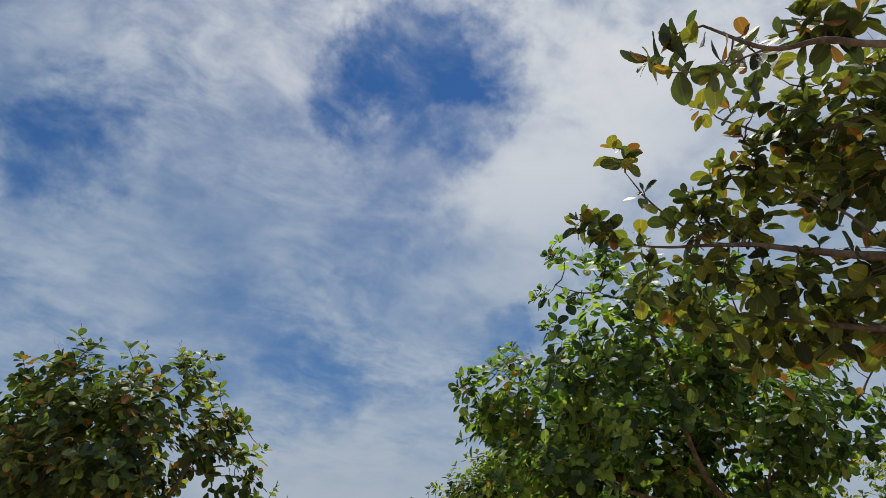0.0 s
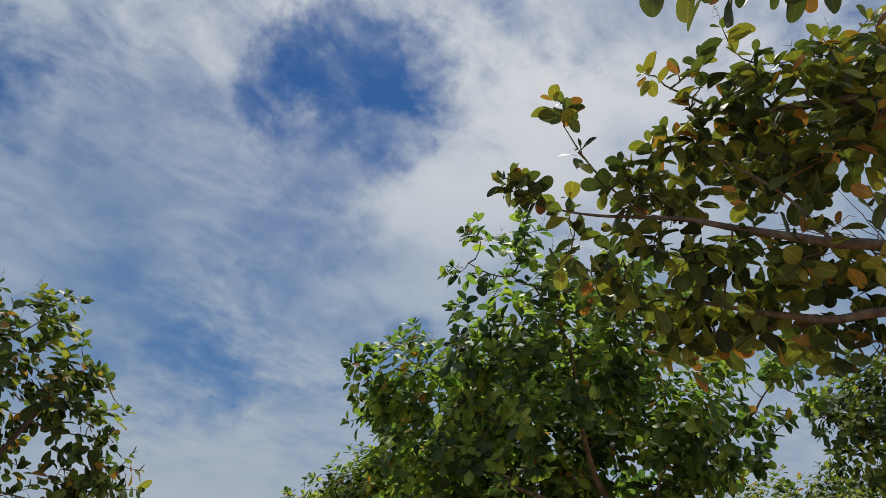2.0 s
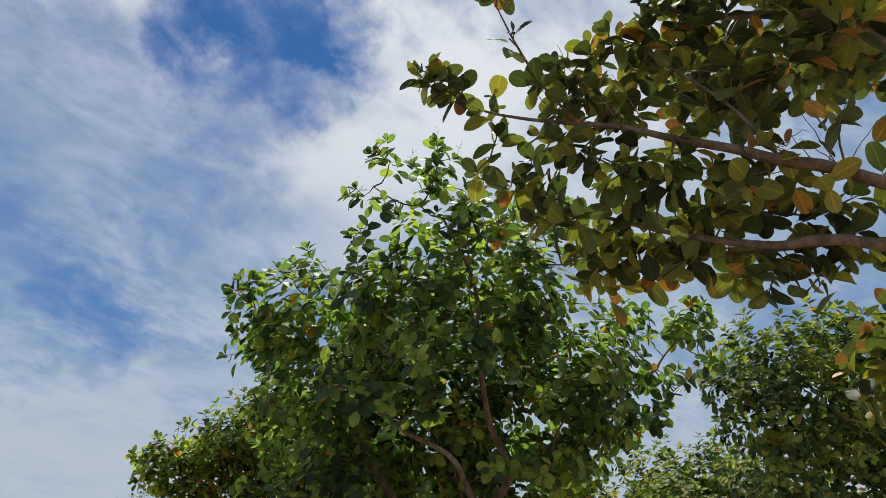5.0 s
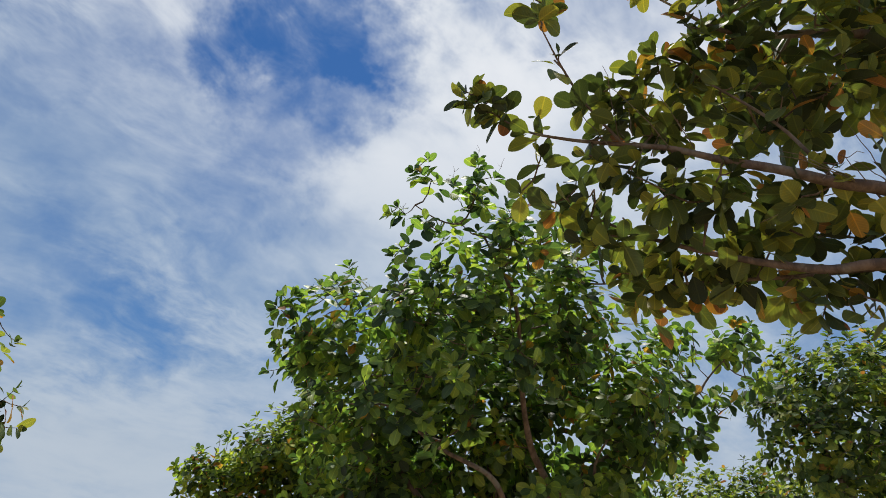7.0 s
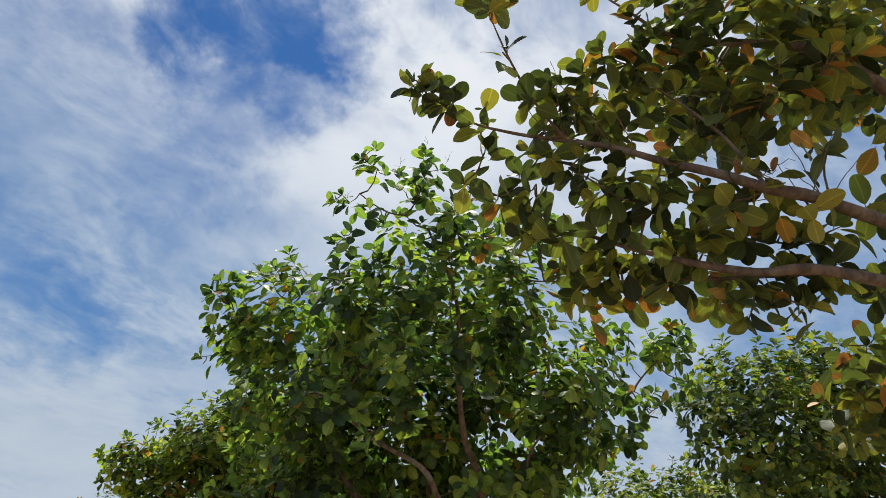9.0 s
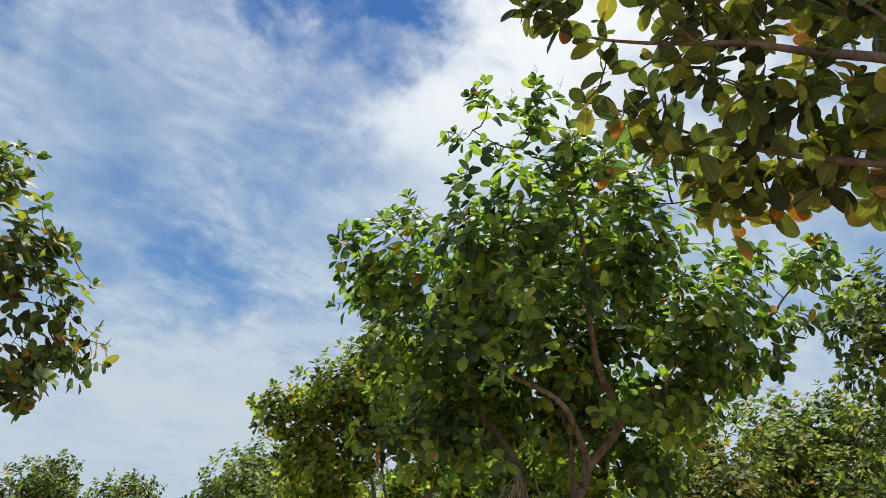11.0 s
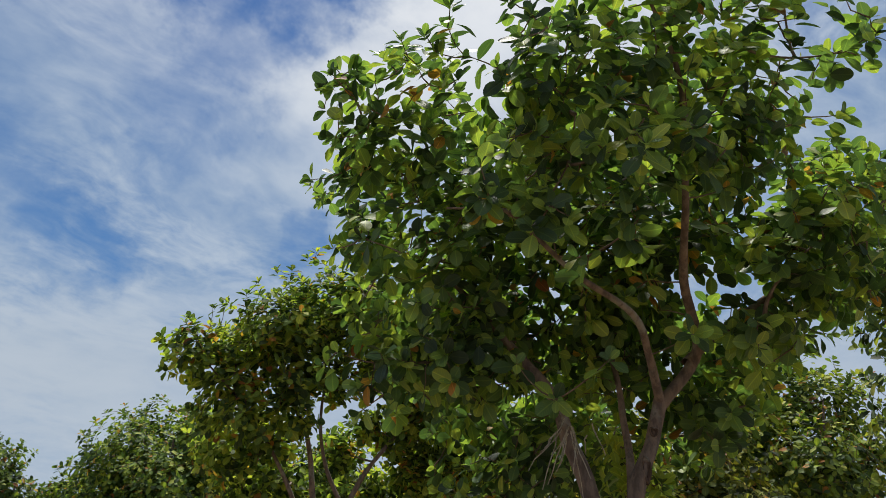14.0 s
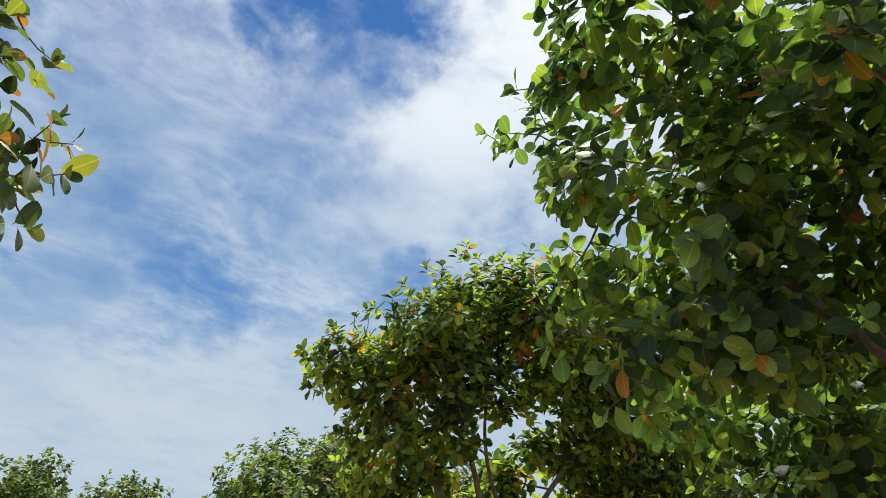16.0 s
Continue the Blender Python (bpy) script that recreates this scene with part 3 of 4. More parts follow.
# the broad tree that the walk goes up to
broad = tree("broad cashew tree, forked pinkish trunk and fresh green leaf rosettes", 11,
     [[(2.75, 8.6, -0.1, 0.12), (2.70, 8.55, 0.9, 0.078), (2.76, 8.5, 1.87, 0.057), (2.94, 8.5, 2.28, 0.051), (3.06, 8.5, 2.62, 0.050)],
      [(3.06, 8.5, 2.58, 0.036), (2.85, 8.3, 2.89, 0.029), (2.60, 8.1, 3.11, 0.025), (2.07, 7.95, 3.27, 0.020), (1.72, 7.85, 3.45, 0.015), (1.49, 7.85, 3.6, 0.011), (1.14, 8.0, 3.62, 0.007)],
      [(3.06, 8.5, 2.58, 0.046), (3.38, 8.4, 3.02, 0.042), (3.04, 8.05, 3.41, 0.032), (2.77, 7.6, 3.83, 0.025), (2.6, 7.3, 4.6, 0.019), (2.2, 7.1, 5.2, 0.011)],
      [(2.70, 8.6, 0.7, 0.08), (2.50, 8.65, 1.9, 0.064), (2.43, 8.8, 2.32, 0.056), (2.38, 8.9, 2.65, 0.045), (2.2, 9.1, 3.0, 0.04), (1.6, 9.4, 3.8, 0.02)],
      [(2.80, 8.62, 1.75, 0.036), (3.02, 8.9, 2.22, 0.032), (3.06, 9.0, 2.55, 0.028), (3.08, 9.1, 3.0, 0.024), (2.9, 9.2, 3.8, 0.016)],
      [(3.3, 8.45, 2.92, 0.04), (3.8, 8.5, 3.3, 0.035), (4.5, 8.3, 3.8, 0.026), (5.2, 8.1, 4.3, 0.014)]],
     [(0.95, 8.3, 4.6, 0.50), (0.62, 8.4, 4.4, 0.35, 0.7), (0.45, 8.4, 4.75, 0.2, 0.6), (1.56, 7.6, 4.6, 0.5), (2.19, 7.3, 4.86, 0.60), (1.80, 7.4, 4.15, 0.62), (3.2, 7.6, 4.7, 0.72)] +
     [(1.60, 7.0, 5.7, 0.24, 0.25), (2.10, 7.0, 5.75, 0.32, 0.24), (1.45, 7.0, 5.35, 0.22, 0.3), (1.95, 7.1, 5.3, 0.36, 0.6), (2.6, 7.1, 5.45, 0.38, 0.3), (2.55, 6.3, 4.8, 0.25, 0.45), (2.3, 6.6, 4.9, 0.3, 0.6)] +
     [(4.2, 8.0, 4.05, 0.52), (4.78, 8.0, 4.75, 0.40, 0.6), (5.75, 8.0, 4.9, 0.38, 0.65), (5.95, 8.0, 4.5, 0.22, 0.6), (5.1, 8.0, 4.25, 0.3, 0.35), (5.35, 8.0, 4.05, 0.25, 0.7), (4.95, 7.9, 3.75, 0.22, 0.5), (1.45, 9.0, 3.68, 0.65)] +
     [(0.80, 9.9, 4.6, 0.34, 0.6), (1.0, 9.7, 4.2, 0.4, 0.8), (1.02, 10.0, 3.58, 0.3), (3.14, 7.2, 4.95, 0.5), (4.0, 7.6, 3.75, 0.50), (4.41, 7.8, 3.71, 0.40), (4.2, 7.6, 4.25, 0.36, 0.7)] +
     [(3.85, 6.95, 4.95, 0.25, 0.6), (3.43, 7.0, 5.5, 0.28, 0.6), (3.7, 8.0, 3.2, 0.38, 0.6), (3.3, 8.7, 4.1, 0.4), (3.0, 9.0, 3.8, 0.7), (3.55, 8.5, 4.1, 0.45), (3.9, 8.6, 4.67, 0.42), (4.16, 8.6, 4.25, 0.4), (4.0, 9.5, 2.9, 0.4), (3.9, 11.0, 2.6, 0.5)] +
     [(4.45, 8, 3.58, 0.34, 0.8), (4.04, 7.6, 3.94, 0.3, 0.8), (4.14, 8.2, 3.3, 0.3, 0.8), (1.9, 6.95, 3.75, 0.26, 0.7), (2.2, 7.4, 3.45, 0.2, 0.7), (1.6, 7.55, 3.5, 0.2, 0.8), (1.75, 7.45, 3.78, 0.22, 0.8), (1.25, 7.7, 3.6, 0.22, 0.8), (1.95, 7.6, 3.25, 0.14, 0.8), (2.55, 7.15, 4.05, 0.28, 0.8), (1.64, 9.4, 3.2, 0.55), (1.1, 9.5, 2.93, 0.4), (1.75, 9.2, 3.3, 0.38)] +
     [(0.86, 9.0, 4.5, 0.34), (1.27, 8.8, 4.25, 0.42), (1.77, 8.5, 4.2, 0.46), (1.0, 9.7, 4.1, 0.3), (1.55, 9.2, 3.8, 0.45), (0.73, 9.2, 4.85, 0.18, 0.7)] +
     [(1.6, 9.2, 2.9, 0.38, 0.8), (1.9, 9.3, 2.75, 0.28, 0.7), (2.67, 10.0, 2.3, 0.48), (2.4, 10.4, 2.0, 0.5), (4.06, 10.4, 2.5, 0.4), (4.3, 9.6, 2.6, 0.42, 0.8), (4.7, 9.4, 3.2, 0.38, 0.8), (3.2, 9.4, 3.2, 0.48)] +
     [(2.6, 9.0, 4.4, 0.8), (3.8, 9.2, 4.5, 0.5), (4.35, 9.6, 3.75, 0.36), (2.6, 9.9, 3.6, 0.65), (3.4, 9.9, 3.6, 0.65), (1.9, 9.9, 3.3, 0.6), (3.0, 10.1, 2.8, 0.5), (2.4, 9.6, 3.3, 0.5), (3.7, 9.3, 3.0, 0.5), (4.4, 8.9, 3.2, 0.4), (1.75, 9.1, 4.85, 0.4), (4.35, 8.6, 3.25, 0.34), (4.0, 8.9, 2.7, 0.4), (3.55, 11.0, 3.3, 0.4), (4.05, 11.0, 3.1, 0.4), (3.2, 10.8, 2.7, 0.4), (2.3, 10.8, 2.85, 0.4), (2.75, 10.8, 2.65, 0.35), (2.6, 9.2, 5.2, 0.4), (3.9, 9.4, 5.4, 0.45), (3.3, 9.3, 4.9, 0.5), (2.2, 9.5, 4.2, 0.5)],
     [(0.37, 8.4, 4.85, -1, 0, 0.3), (0.52, 10.4, 4.93, -1, 0, 0.4), (0.62, 10.3, 4.75, -0.8, 0, 0.5), (1.2, 7.0, 5.2, -1, 0, 0.1), (1.55, 7.0, 5.95, -0.2, 0, 1), (1.4, 7.0, 5.75, -0.7, 0, 0.7)] +
     [(2.1, 7.0, 6.08, 0.1, 0, 1), (6.05, 8.0, 5.1, 0.7, 0, 0.8), (5.8, 8.0, 5.25, 0.2, 0, 1), (3.95, 6.9, 5.2, 0.4, 0, 1), (2.68, 6.1, 4.98, 0.6, 0, 0.7), (2.6, 6.1, 4.8, 0.9, 0, 0.2), (0.35, 9.0, 4.2, -1, 0, 0.4), (0.9, 8.5, 5.2, -0.1, 0, 1)] +
     [(1.8, 9, 3.02, -0.3, -0.85, -0.15), (1.92, 8.6, 2.8, -0.3, -0.85, 0.15), (2.18, 8.5, 2.54, -0.3, -0.85, -0.15), (2.32, 8, 2.73, -0.3, -0.85, 0.15), (1.56, 7.6, 3.61, -0.3, -0.85, -0.15), (2.2, 7.5, 3.4, -0.3, -0.85, 0.15), (3.03, 8, 2.99, -0.3, -0.85, -0.15), (1.38, 9.6, 2.8, -0.3, -0.85, 0.15), (1.44, 8.9, 3.44, -0.3, -0.85, -0.15)] +
     [(1.71, 7.4, 3.39, -0.3, -0.85, 0.15), (1.37, 9.8, 2.6, -0.3, -0.85, -0.15), (1.83, 6.75, 3.55, -0.3, -0.85, 0.15), (2.16, 7.45, 3.36, -0.3, -0.85, -0.15), (1.91, 7.9, 3.6, -0.3, -0.85, 0.15), (3.48, 8.1, 3.09, -0.3, -0.85, -0.15), (3.93, 8.3, 2.93, -0.3, -0.85, 0.15), (3.27, 8.2, 3.1, -0.3, -0.85, -0.15), (4.24, 8, 3.54, -0.3, -0.85, 0.15)],
     density=420, spacing=0.15, per_tip=9, length=0.142, near=(1.6, 6.8, 4.2), stalks=30, young=0.3, old=0.018, rise=0.4, droop=0.30, through=0.40, shine=0.5, tint=(0.97, 1.03, 0.98))

knot(broad, (2.935, 8.445, 2.37), (-0.5, -0.85, -0.1), 0.026, 0.028)
knot(broad, (2.84, 8.44, 2.10), (-0.5, -0.85, 0.0), 0.024, 0.075)
knot(broad, (2.74, 8.43, 1.72), (-0.4, -0.9, 0.0), 0.035, 0.045)
dead_sticks(broad, (2.33, 8.62, 2.35), 16, 5)

# fresh shoot beside its foot
tree("young cashew shoot with bright yellow-green leaves", 13,
     [[(3.25, 9.6, -0.1, 0.03), (3.3, 9.58, 1.0, 0.024), (3.36, 9.52, 1.9, 0.016)]],
     [(3.45, 9.5, 2.35, 0.20), (3.25, 9.45, 2.5, 0.18), (3.65, 9.5, 2.12, 0.20), (3.4, 9.5, 2.0, 0.2)],
     density=700, spacing=0.12, length=0.13, young=0.8, old=0.004, tint=(1.15, 1.15, 0.9))

# the tree whose limbs reach over the path
reaching = tree("cashew tree reaching long limbs over the path, some leaves orange", 23,
     [[(6.3, 3.6, -0.1, 0.20), (6.2, 3.65, 1.0, 0.16), (6.0, 3.7, 2.2, 0.14), (5.6, 3.8, 3.0, 0.12)],
      [(5.6, 3.8, 2.95, 0.085), (4.4, 3.6, 3.45, 0.05), (3.26, 3.6, 3.6, 0.036), (2.89, 3.68, 3.65, 0.031), (2.66, 3.75, 3.72, 0.026), (2.46, 3.95, 3.89, 0.021), (2.26, 4.1, 4.03, 0.017), (2.03, 4.3, 4.16, 0.013), (1.78, 4.45, 4.25, 0.010), (1.56, 4.6, 4.39, 0.007), (1.32, 4.7, 4.61, 0.004)],
      [(5.6, 3.8, 2.95, 0.07), (4.2, 3.55, 3.12, 0.042), (3.21, 3.7, 3.24, 0.030), (2.94, 3.9, 3.27, 0.025), (2.78, 4.1, 3.38, 0.021), (2.55, 4.35, 3.55, 0.015), (2.22, 4.5, 3.69, 0.010), (2.0, 4.6, 3.83, 0.006), (1.8, 4.68, 3.94, 0.005), (1.61, 4.75, 4.02, 0.004)],
      [(3.21, 3.7, 3.24, 0.016), (2.95, 4.15, 3.36, 0.012), (2.6, 4.6, 3.48, 0.008), (2.42, 4.8, 3.5, 0.005)],
      [(5.6, 3.8, 2.95, 0.08), (4.6, 3.6, 4.3, 0.05), (3.5, 3.55, 4.75, 0.035), (2.6, 3.75, 4.70, 0.015), (2.2, 3.85, 4.95, 0.006)],
      [(2.89, 3.68, 3.66, 0.011), (2.74, 3.8, 4.1, 0.009), (2.4, 3.95, 4.5, 0.006)],
      [(2.08, 4.27, 4.13, 0.009), (1.82, 4.2, 4.30, 0.007), (1.59, 4.05, 4.40, 0.006), (1.45, 4.0, 4.62, 0.004)],
      [(5.6, 3.8, 2.95, 0.07), (4.2, 2.9, 3.9, 0.04), (2.9, 2.2, 3.9, 0.024), (2.02, 2.12, 3.83, 0.016), (1.80, 2.15, 3.90, 0.014), (1.57, 2.2, 3.91, 0.011), (1.43, 2.4, 4.3, 0.006)]],
     [(1.45, 4.0, 4.72, 0.12, 0.8), (1.56, 4.08, 4.48, 0.08, 0.6), (1.70, 4.15, 4.32, 0.08), (1.26, 4.7, 4.68, 0.08), (1.42, 4.65, 4.53, 0.09), (1.61, 4.5, 4.35, 0.12), (1.96, 4.3, 4.55, 0.14), (2.07, 4.4, 4.4, 0.16), (2.14, 4.2, 4.66, 0.14), (2.36, 4.0, 4.63, 0.2), (2.25, 4.2, 4.33, 0.2)] +
     [(2.14, 3.9, 5.11, 0.10), (2.26, 3.7, 4.98, 0.14), (2.27, 3.8, 4.72, 0.14), (2.61, 3.6, 4.96, 0.22), (2.55, 3.8, 4.69, 0.22), (2.86, 3.8, 4.76, 0.25, 0.7), (2.58, 4.0, 4.48, 0.22), (2.96, 3.5, 4.84, 0.3, 0.6), (3.1, 3.6, 4.38, 0.3, 0.6), (3.48, 3.5, 5.09, 0.35, 0.6), (3.44, 3.5, 4.62, 0.24, 0.6), (2.94, 3.8, 4.29, 0.22, 0.7), (2.82, 4.0, 4.24, 0.16)] +
     [(1.92, 4.4, 3.87, 0.08, 0.6), (2.06, 4.1, 3.76, 0.08, 0.7), (2.35, 4.2, 3.98, 0.12), (1.77, 4.6, 3.88, 0.12), (2.01, 4.5, 3.64, 0.16), (2.38, 4.4, 3.76, 0.18), (2.51, 4.2, 3.79, 0.16), (2.74, 4.1, 3.85, 0.12), (2.37, 4.7, 3.5, 0.18), (2.55, 4.6, 3.64, 0.2), (2.75, 4.4, 3.56, 0.2), (2.91, 4.2, 3.59, 0.18), (2.99, 4.0, 3.69, 0.1)] +
     [(2.95, 4.1, 3.31, 0.15), (3.12, 4.0, 3.24, 0.16), (3.33, 3.9, 3.29, 0.18), (3.25, 3.9, 3.51, 0.15), (3.59, 3.6, 3.7, 0.13), (3.7, 3.8, 3.35, 0.2), (2.55, 4.95, 3.44, 0.14)] +
     [(2.42, 4, 3.75, 0.12, 1), (2.61, 3.95, 3.9, 0.1, 1), (2.78, 3.8, 3.62, 0.13, 1), (3.01, 3.7, 3.65, 0.12, 1), (3.12, 3.6, 3.54, 0.13, 1), (1.92, 4.35, 4.08, 0.08, 1), (2.09, 4.25, 3.97, 0.09, 1), (2.27, 4.2, 3.79, 0.12, 1)] +
     [(1.59, 4.75, 4.02, 0.1, 1.2), (1.75, 4.7, 3.94, 0.12, 1.2), (1.9, 4.6, 3.99, 0.12, 1.2), (1.96, 4.6, 3.82, 0.14, 1.2), (2.15, 4.5, 3.79, 0.16, 1.1), (1.67, 4.6, 4.14, 0.08, 1), (2.28, 4.65, 3.59, 0.18, 1.2), (2.52, 4.75, 3.46, 0.16, 1.2), (2.65, 4.6, 3.48, 0.18, 1.2), (2.75, 4.4, 3.4, 0.16, 1.2)] +
     [(2.71, 4.35, 3.74, 0.16, 1), (2.91, 4.2, 3.76, 0.14, 1), (3.12, 4.1, 3.61, 0.15, 1), (3.23, 3.9, 3.67, 0.12, 1), (2.9, 4.2, 3.3, 0.14, 1), (3.02, 4.05, 3.18, 0.13, 1), (3.23, 3.9, 3.13, 0.14, 1), (3.28, 3.75, 3.5, 0.15, 1), (3.22, 3.55, 3.91, 0.12, 0.8), (2.84, 3.75, 3.83, 0.1, 0.8)] +
     [(4.25, 3.8, 5.35, 0.6, 0.6), (4.3, 4.5, 2.9, 0.28, 1.2), (4.5, 4.6, 3.3, 0.25), (1.60, 2.4, 4.2, 0.18, 0.7), (2.05, 2.4, 4.3, 0.25, 0.7), (3.6, 3.6, 4.9, 0.42, 0.6), (3.92, 3.6, 4.28, 0.16, 0.8), (4.4, 3.6, 3.9, 0.4, 0.4), (3.4, 4.4, 5.1, 0.4, 0.7), (3.0, 4.2, 4.75, 0.32, 0.6)],
     [(1.40, 4.0, 4.86, -0.3, 0, 1), (1.48, 4.0, 4.84, 0.3, 0, 1), (1.22, 4.72, 4.72, -1, 0, 0.5), (1.30, 4.7, 4.72, -0.5, 0, 0.9), (1.40, 4.68, 4.66, -0.3, 0, 1), (1.20, 4.7, 4.6, -0.9, 0, -0.3), (1.12, 2.45, 4.12, -1, 0, -0.2), (1.2, 2.4, 3.98, -0.8, 0, -0.5), (1.35, 2.35, 3.9, -0.6, 0, -0.6)] +
     [(1.3, 2.45, 4.3, -0.7, 0, 0.5), (4.2, 4.4, 2.75, -0.3, 0, -0.6)],
     density=430, spacing=0.135, per_tip=8, length=0.150, rise=0.35, droop=0.25, near=(1.9, 4.0, 4.1), stalks=18, tint=(1.04, 0.84, 0.74), old=0.08, young=0.3, through=0.21, shine=0.4, gap=-0.3)

bare_twigs(reaching, (3.0, 3.65, 3.64), (0.8, -0.1, -0.05), 14, 7)
bare_twigs(reaching, (2.2, 4.15, 4.05), (-0.5, 0.4, 0.3), 8, 9)

# the tree on the other side of the path
tree("low round cashew tree with olive leaves, a few brown", 37,
     [[(-4.3, 8.9, -0.1, 0.15), (-4.25, 8.8, 0.9, 0.12), (-4.1, 8.7, 1.7, 0.10)],
      [(-4.1, 8.7, 1.65, 0.07), (-3.6, 8.6, 2.6, 0.05), (-3.2, 8.6, 3.5, 0.03), (-2.9, 8.7, 4.2, 0.02)],
      [(-4.1, 8.7, 1.65, 0.08), (-4.4, 8.5, 2.6, 0.06), (-4.6, 8.4, 3.6, 0.035), (-4.5, 8.3, 4.5, 0.02)]],
     [(-4.62, 8.3, 4.75, 0.60), (-3.56, 8.3, 4.65, 0.60), (-2.95, 8.1, 4.9, 0.32, 0.7), (-4.4, 8.2, 5.25, 0.25, 0.6), (-2.85, 8.9, 4.35, 0.5), (-3.9, 8.5, 4.0, 0.9), (-5.06, 8.5, 4.1, 0.85)] +
     [(-2.50, 8.9, 3.85, 0.35, 0.8), (-2.35, 9.1, 3.50, 0.30, 0.8), (-2.6, 8.9, 3.1, 0.40, 0.8), (-3.5, 8.8, 3.1, 0.7), (-4.6, 8.8, 3.1, 0.8)],
     [(-2.3, 9.5, 4.35, 0.6, 0, 0.9), (-1.9, 9.1, 3.55, 0.9, 0, 0.1), (-1.85, 9.0, 3.32, 0.9, 0, -0.2), (-2.05, 9.2, 3.75, 0.7, 0, 0.6), (-2.1, 9.4, 3.2, 0.7, 0, -0.2), (-4.5, 8.2, 5.55, 0, 0, 1), (-2.65, 8.1, 5.1, 0.6, 0, 0.8), (-3.6, 8.2, 5.3, 0, 0, 1)],
     density=400, spacing=0.14, length=0.15, per_tip=9, near=(-2.4, 8.2, 3.9), stalks=14, tint=(0.98, 0.90, 0.85), old=0.06, young=0.2, through=0.28, shine=0.45)

# the tree behind the broad one
tree("spreading cashew tree, several thin trunks under an olive crown", 41,
     [[(2.0, 15.2, -0.1, 0.13), (2.05, 15.1, 1.2, 0.09), (2.13, 15.0, 2.2, 0.055)],
      [(2.13, 15.0, 2.15, 0.045), (2.45, 15.0, 2.75, 0.036), (2.95, 15.0, 3.4, 0.026), (3.4, 14.9, 4.1, 0.015)],
      [(2.13, 15.0, 2.15, 0.040), (1.80, 15.0, 2.8, 0.030), (1.65, 14.9, 3.5, 0.022), (1.7, 14.8, 4.4, 0.014)],
      [(1.95, 15.2, 0.5, 0.07), (1.72, 15.1, 1.6, 0.055), (1.66, 15.0, 2.3, 0.045), (1.42, 14.9, 3.3, 0.032), (0.8, 14.7, 4.0, 0.015)],
      [(1.72, 15.1, 1.6, 0.04), (1.2, 15.0, 2.6, 0.03), (0.6, 14.8, 3.4, 0.02), (-0.1, 14.5, 4.0, 0.011)]],
     [(1.98, 14.0, 5.05, 0.72), (0.80, 14.2, 4.6, 0.68), (-0.31, 14.4, 4.1, 0.45), (0.28, 14.6, 3.9, 0.55), (1.1, 14.5, 4.1, 0.65), (2.63, 14.4, 4.75, 0.80), (1.45, 14.6, 4.95, 0.75)] +
     [(3.6, 15.0, 3.9, 0.75), (2.3, 14.9, 4.35, 0.42), (3.6, 14.9, 4.5, 0.8), (0.2, 14.9, 4.4, 0.5), (3.6, 15.3, 2.8, 0.6), (0.3, 15.3, 2.9, 0.5), (0.5, 14.5, 3.4, 0.45, 0.8), (0.9, 15.2, 3.2, 0.5), (1.2, 14.6, 3.45, 0.42), (1.75, 14.7, 4.0, 0.4), (2.61, 15.3, 3.49, 0.4, 1), (2.22, 15.8, 3.1, 0.4, 1), (2.97, 15.2, 3.96, 0.35, 1), (1.85, 15, 3.8, 0.18, 1)] +
     [(1.52, 14.9, 4.02, 0.2, 1), (2.33, 15, 3.95, 0.2, 1), (3.28, 15.5, 3.26, 0.5, 1), (0.1, 14.8, 3.4, 0.4), (2.9, 14.7, 3.9, 0.42), (3.2, 15.3, 3.3, 0.5), (1.3, 15.9, 2.6, 0.45), (2.9, 16.0, 2.5, 0.5), (2.1, 16.0, 2.1, 0.5), (0.7, 15.7, 2.4, 0.5), (1.2, 15.9, 1.9, 0.5), (0.6, 15.8, 1.8, 0.6), (3.0, 15.8, 1.8, 0.6), (4.2, 15.2, 3.4, 0.8)],
     [(-0.75, 14.4, 4.25, -1, 0, 0.5), (-0.7, 14.4, 3.85, -1, 0, 0.1), (1.2, 14.0, 5.8, 0, 0, 1), (0.4, 14.2, 5.25, -0.3, 0, 1), (-0.4, 14.4, 4.6, -0.4, 0, 1)],
     density=680, spacing=0.13, gap=-0.3, per_tip=9, length=0.138, near=(0.9, 13.4, 4.5), fine=False, tint=(1.25, 1.15, 0.92), old=0.035, young=0.38, through=0.44)

# the tall dark tree on the far side of the broad one
tree("large dark cashew tree with a yellowish sunlit top", 61,
     [[(10.6, 10.9, -0.1, 0.2), (10.6, 10.8, 1.2, 0.16), (10.5, 10.7, 2.6, 0.13)],
      [(10.5, 10.7, 2.5, 0.08), (9.6, 10.6, 3.8, 0.06), (9.0, 10.5, 5.0, 0.03)],
      [(10.5, 10.7, 2.5, 0.09), (11.4, 10.6, 4.0, 0.06), (11.6, 10.5, 5.6, 0.03)]],
     [(8.38, 10.5, 5.3, 0.60), (9.5, 10.5, 5.75, 0.85), (11.0, 10.5, 6.2, 0.85), (12.5, 10.5, 6.2, 0.95), (8.8, 10.5, 4.6, 0.75), (10.2, 10.5, 4.9, 1.1), (11.9, 10.5, 4.9, 1.2), (9.4, 10.9, 3.6, 0.9), (11.0, 10.8, 3.6, 1.0)],
     [(7.75, 10.5, 5.3, -1, 0, 0.4), (7.9, 10.5, 4.9, -1, 0, 0.1)],
     density=330, spacing=0.155, per_tip=9, length=0.15, near=(8.8, 9.6, 5.2), fine=False, through=0.35, tint=(0.98, 0.90, 0.84), old=0.02, young=0.25)


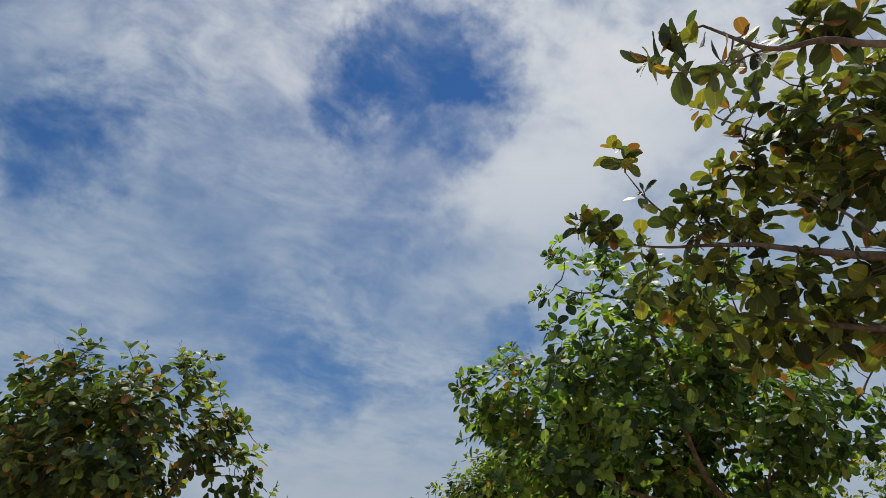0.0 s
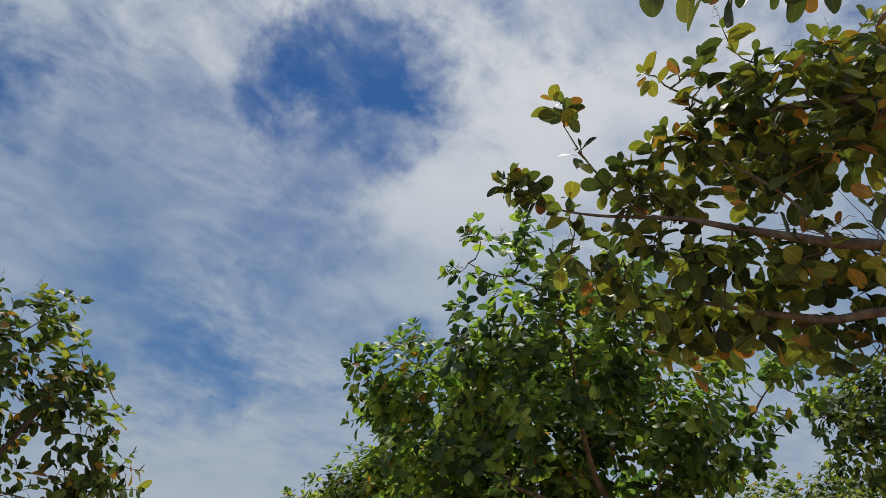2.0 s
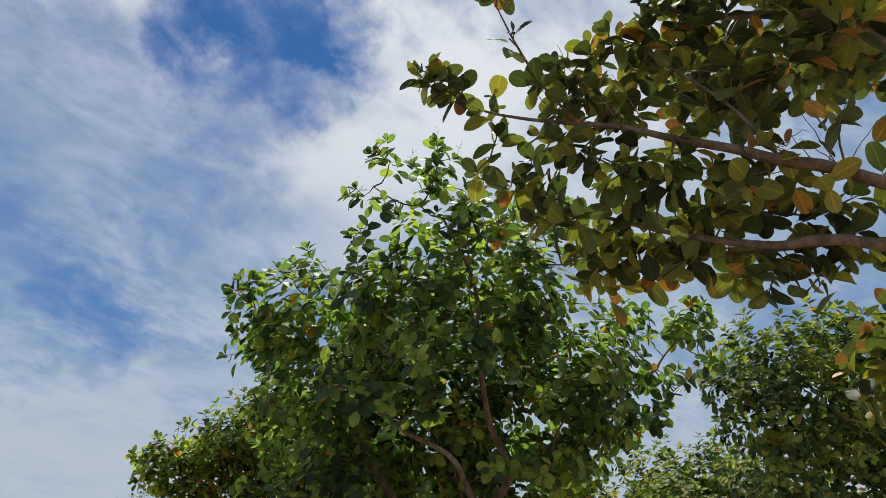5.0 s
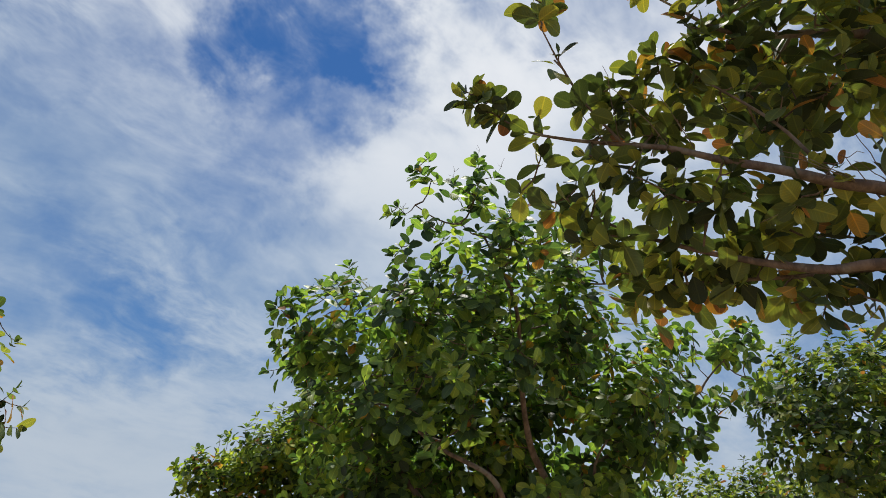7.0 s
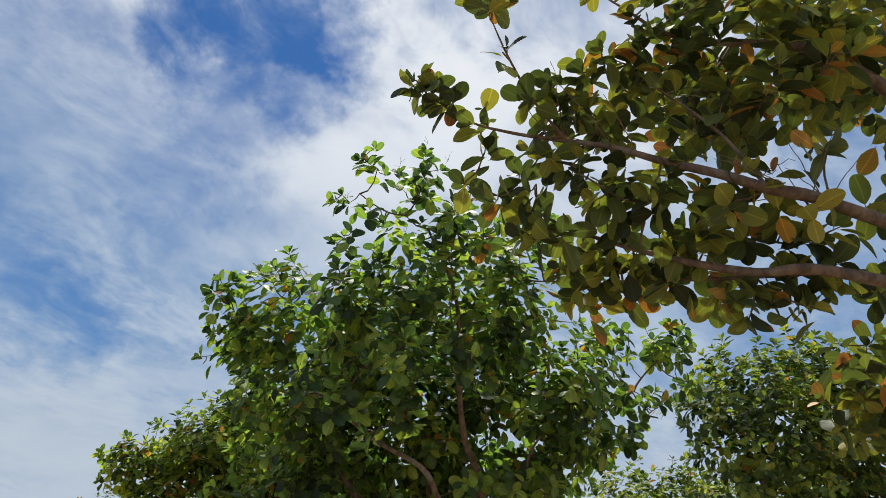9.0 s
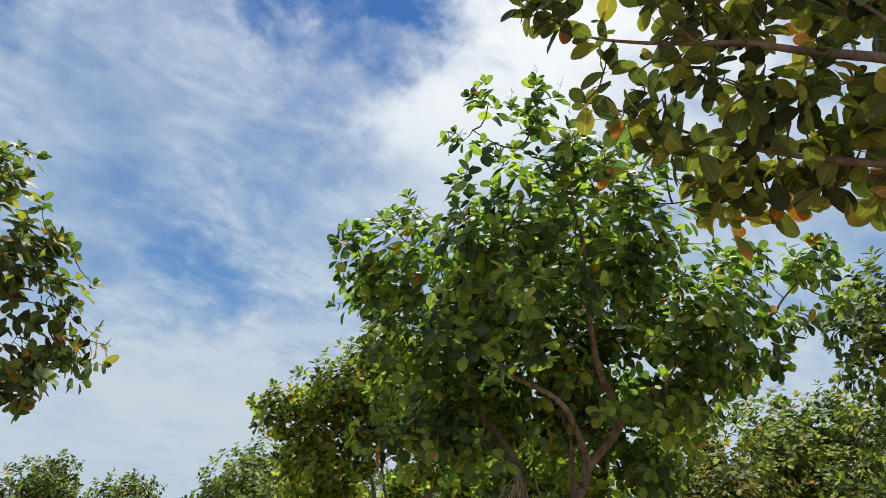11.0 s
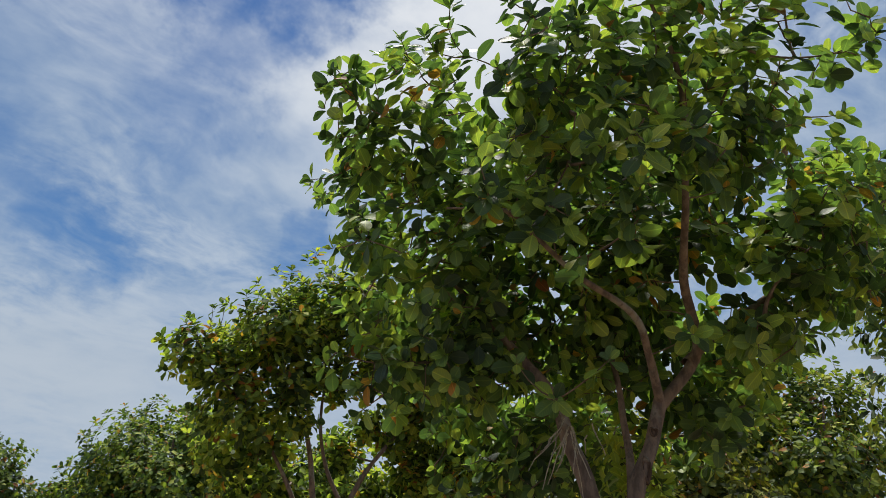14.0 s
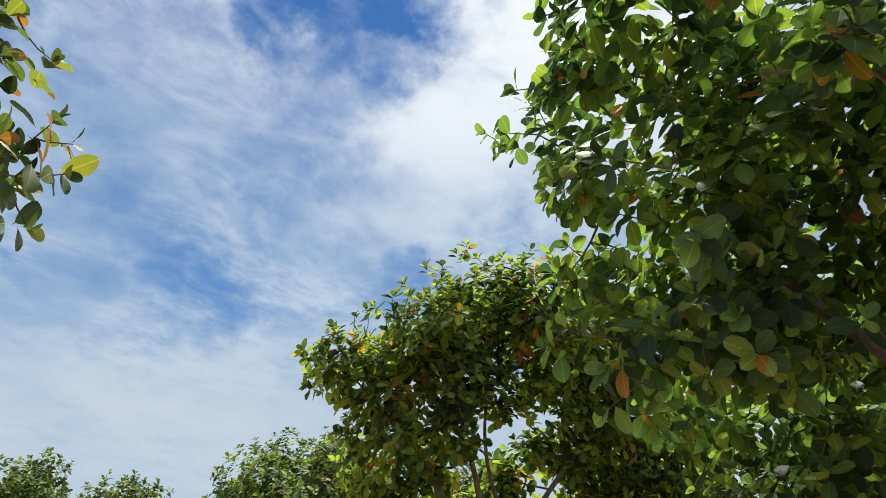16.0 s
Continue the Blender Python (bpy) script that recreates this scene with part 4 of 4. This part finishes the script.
# ---- the orchard further off ----
def far_tree(label, seed, x, y, top, width, lobes, low=1.0, **more):
    """A farther tree of the orchard: short trunk, three limbs, a crown of lobes laid round its middle."""
    rng = np.random.default_rng(seed)
    stems = [[(x, y, -0.1, 0.18), (x + 0.1, y, 0.8, 0.14), (x, y, low + 0.6, 0.11)]]
    for k in range(3):
        a = 2.1 * k + rng.uniform(0, 1)
        stems.append([(x, y, low + 0.55, 0.07), (x + 0.35 * width * math.cos(a), y + 0.35 * width * math.sin(a), low + 0.35 * (top - low), 0.05), (x + 0.5 * width * math.cos(a), y + 0.5 * width * math.sin(a), low + 0.7 * (top - low), 0.02)])
    balls = []
    for k in range(lobes):
        a, f = 2.4 * k + rng.uniform(0, 0.5), math.sqrt((k + 0.5) / lobes)
        r = width * rng.uniform(0.28, 0.38)
        z = low + (top - low) * (1.0 - 0.45 * f * f) - r * rng.uniform(0.8, 1.0)
        balls.append((x + 0.75 * width * f * math.cos(a), y + 0.75 * width * f * math.sin(a), z, r))
        balls.append((x + 0.75 * width * f * math.cos(a + 1), y + 0.75 * width * f * math.sin(a + 1), max(low + 0.5 * r, z - 1.2 * r), r, 0.8))
    return tree(label, seed, stems, balls, fine=False, **more)


FAR = dict(density=300, spacing=0.16, per_tip=9, length=0.155, old=0.03, through=0.3, gap=-0.22)
far_tree("dense bushy cashew tree with fresh green top leaves", 53, -0.2, 27.0, 6.1, 3.6, 10, tint=(0.98, 0.98, 0.66), young=0.25, low=0.6, **FAR)
far_tree("bushy cashew tree with dull green leaves", 54, 4.0, 28.0, 5.6, 3.0, 9, tint=OLIVE, young=0.2, low=0.4, **FAR)
far_tree("rounded far cashew tree beside the path, soft green", 59, -7.7, 26.6, 4.95, 1.95, 8, tint=OLIVE, **FAR)
far_tree("rounded far cashew tree beside the path, soft green", 60, -5.3, 27.4, 4.6, 1.8, 8, tint=OLIVE, **FAR)
far_tree("low far cashew tree beside the path, soft green", 62, -3.5, 30.2, 4.0, 1.8, 7, tint=OLIVE, **FAR)
far_tree("low cashew tree with yellowing leaves between its neighbours", 67, 12.0, 16.5, 6.3, 2.9, 9, tint=OLIVE, young=0.35, low=0.5, **FAR)
far_tree("low bushy cashew tree with dull olive leaves", 71, 8.6, 15.6, 4.7, 2.4, 8, tint=(1.15, 0.9, 0.78), young=0.3, low=0.3, **FAR)
far_tree("low bushy cashew tree with dull olive leaves", 73, 5.4, 17.0, 4.6, 2.6, 8, tint=(1.15, 0.9, 0.78), young=0.25, low=0.3, **FAR)
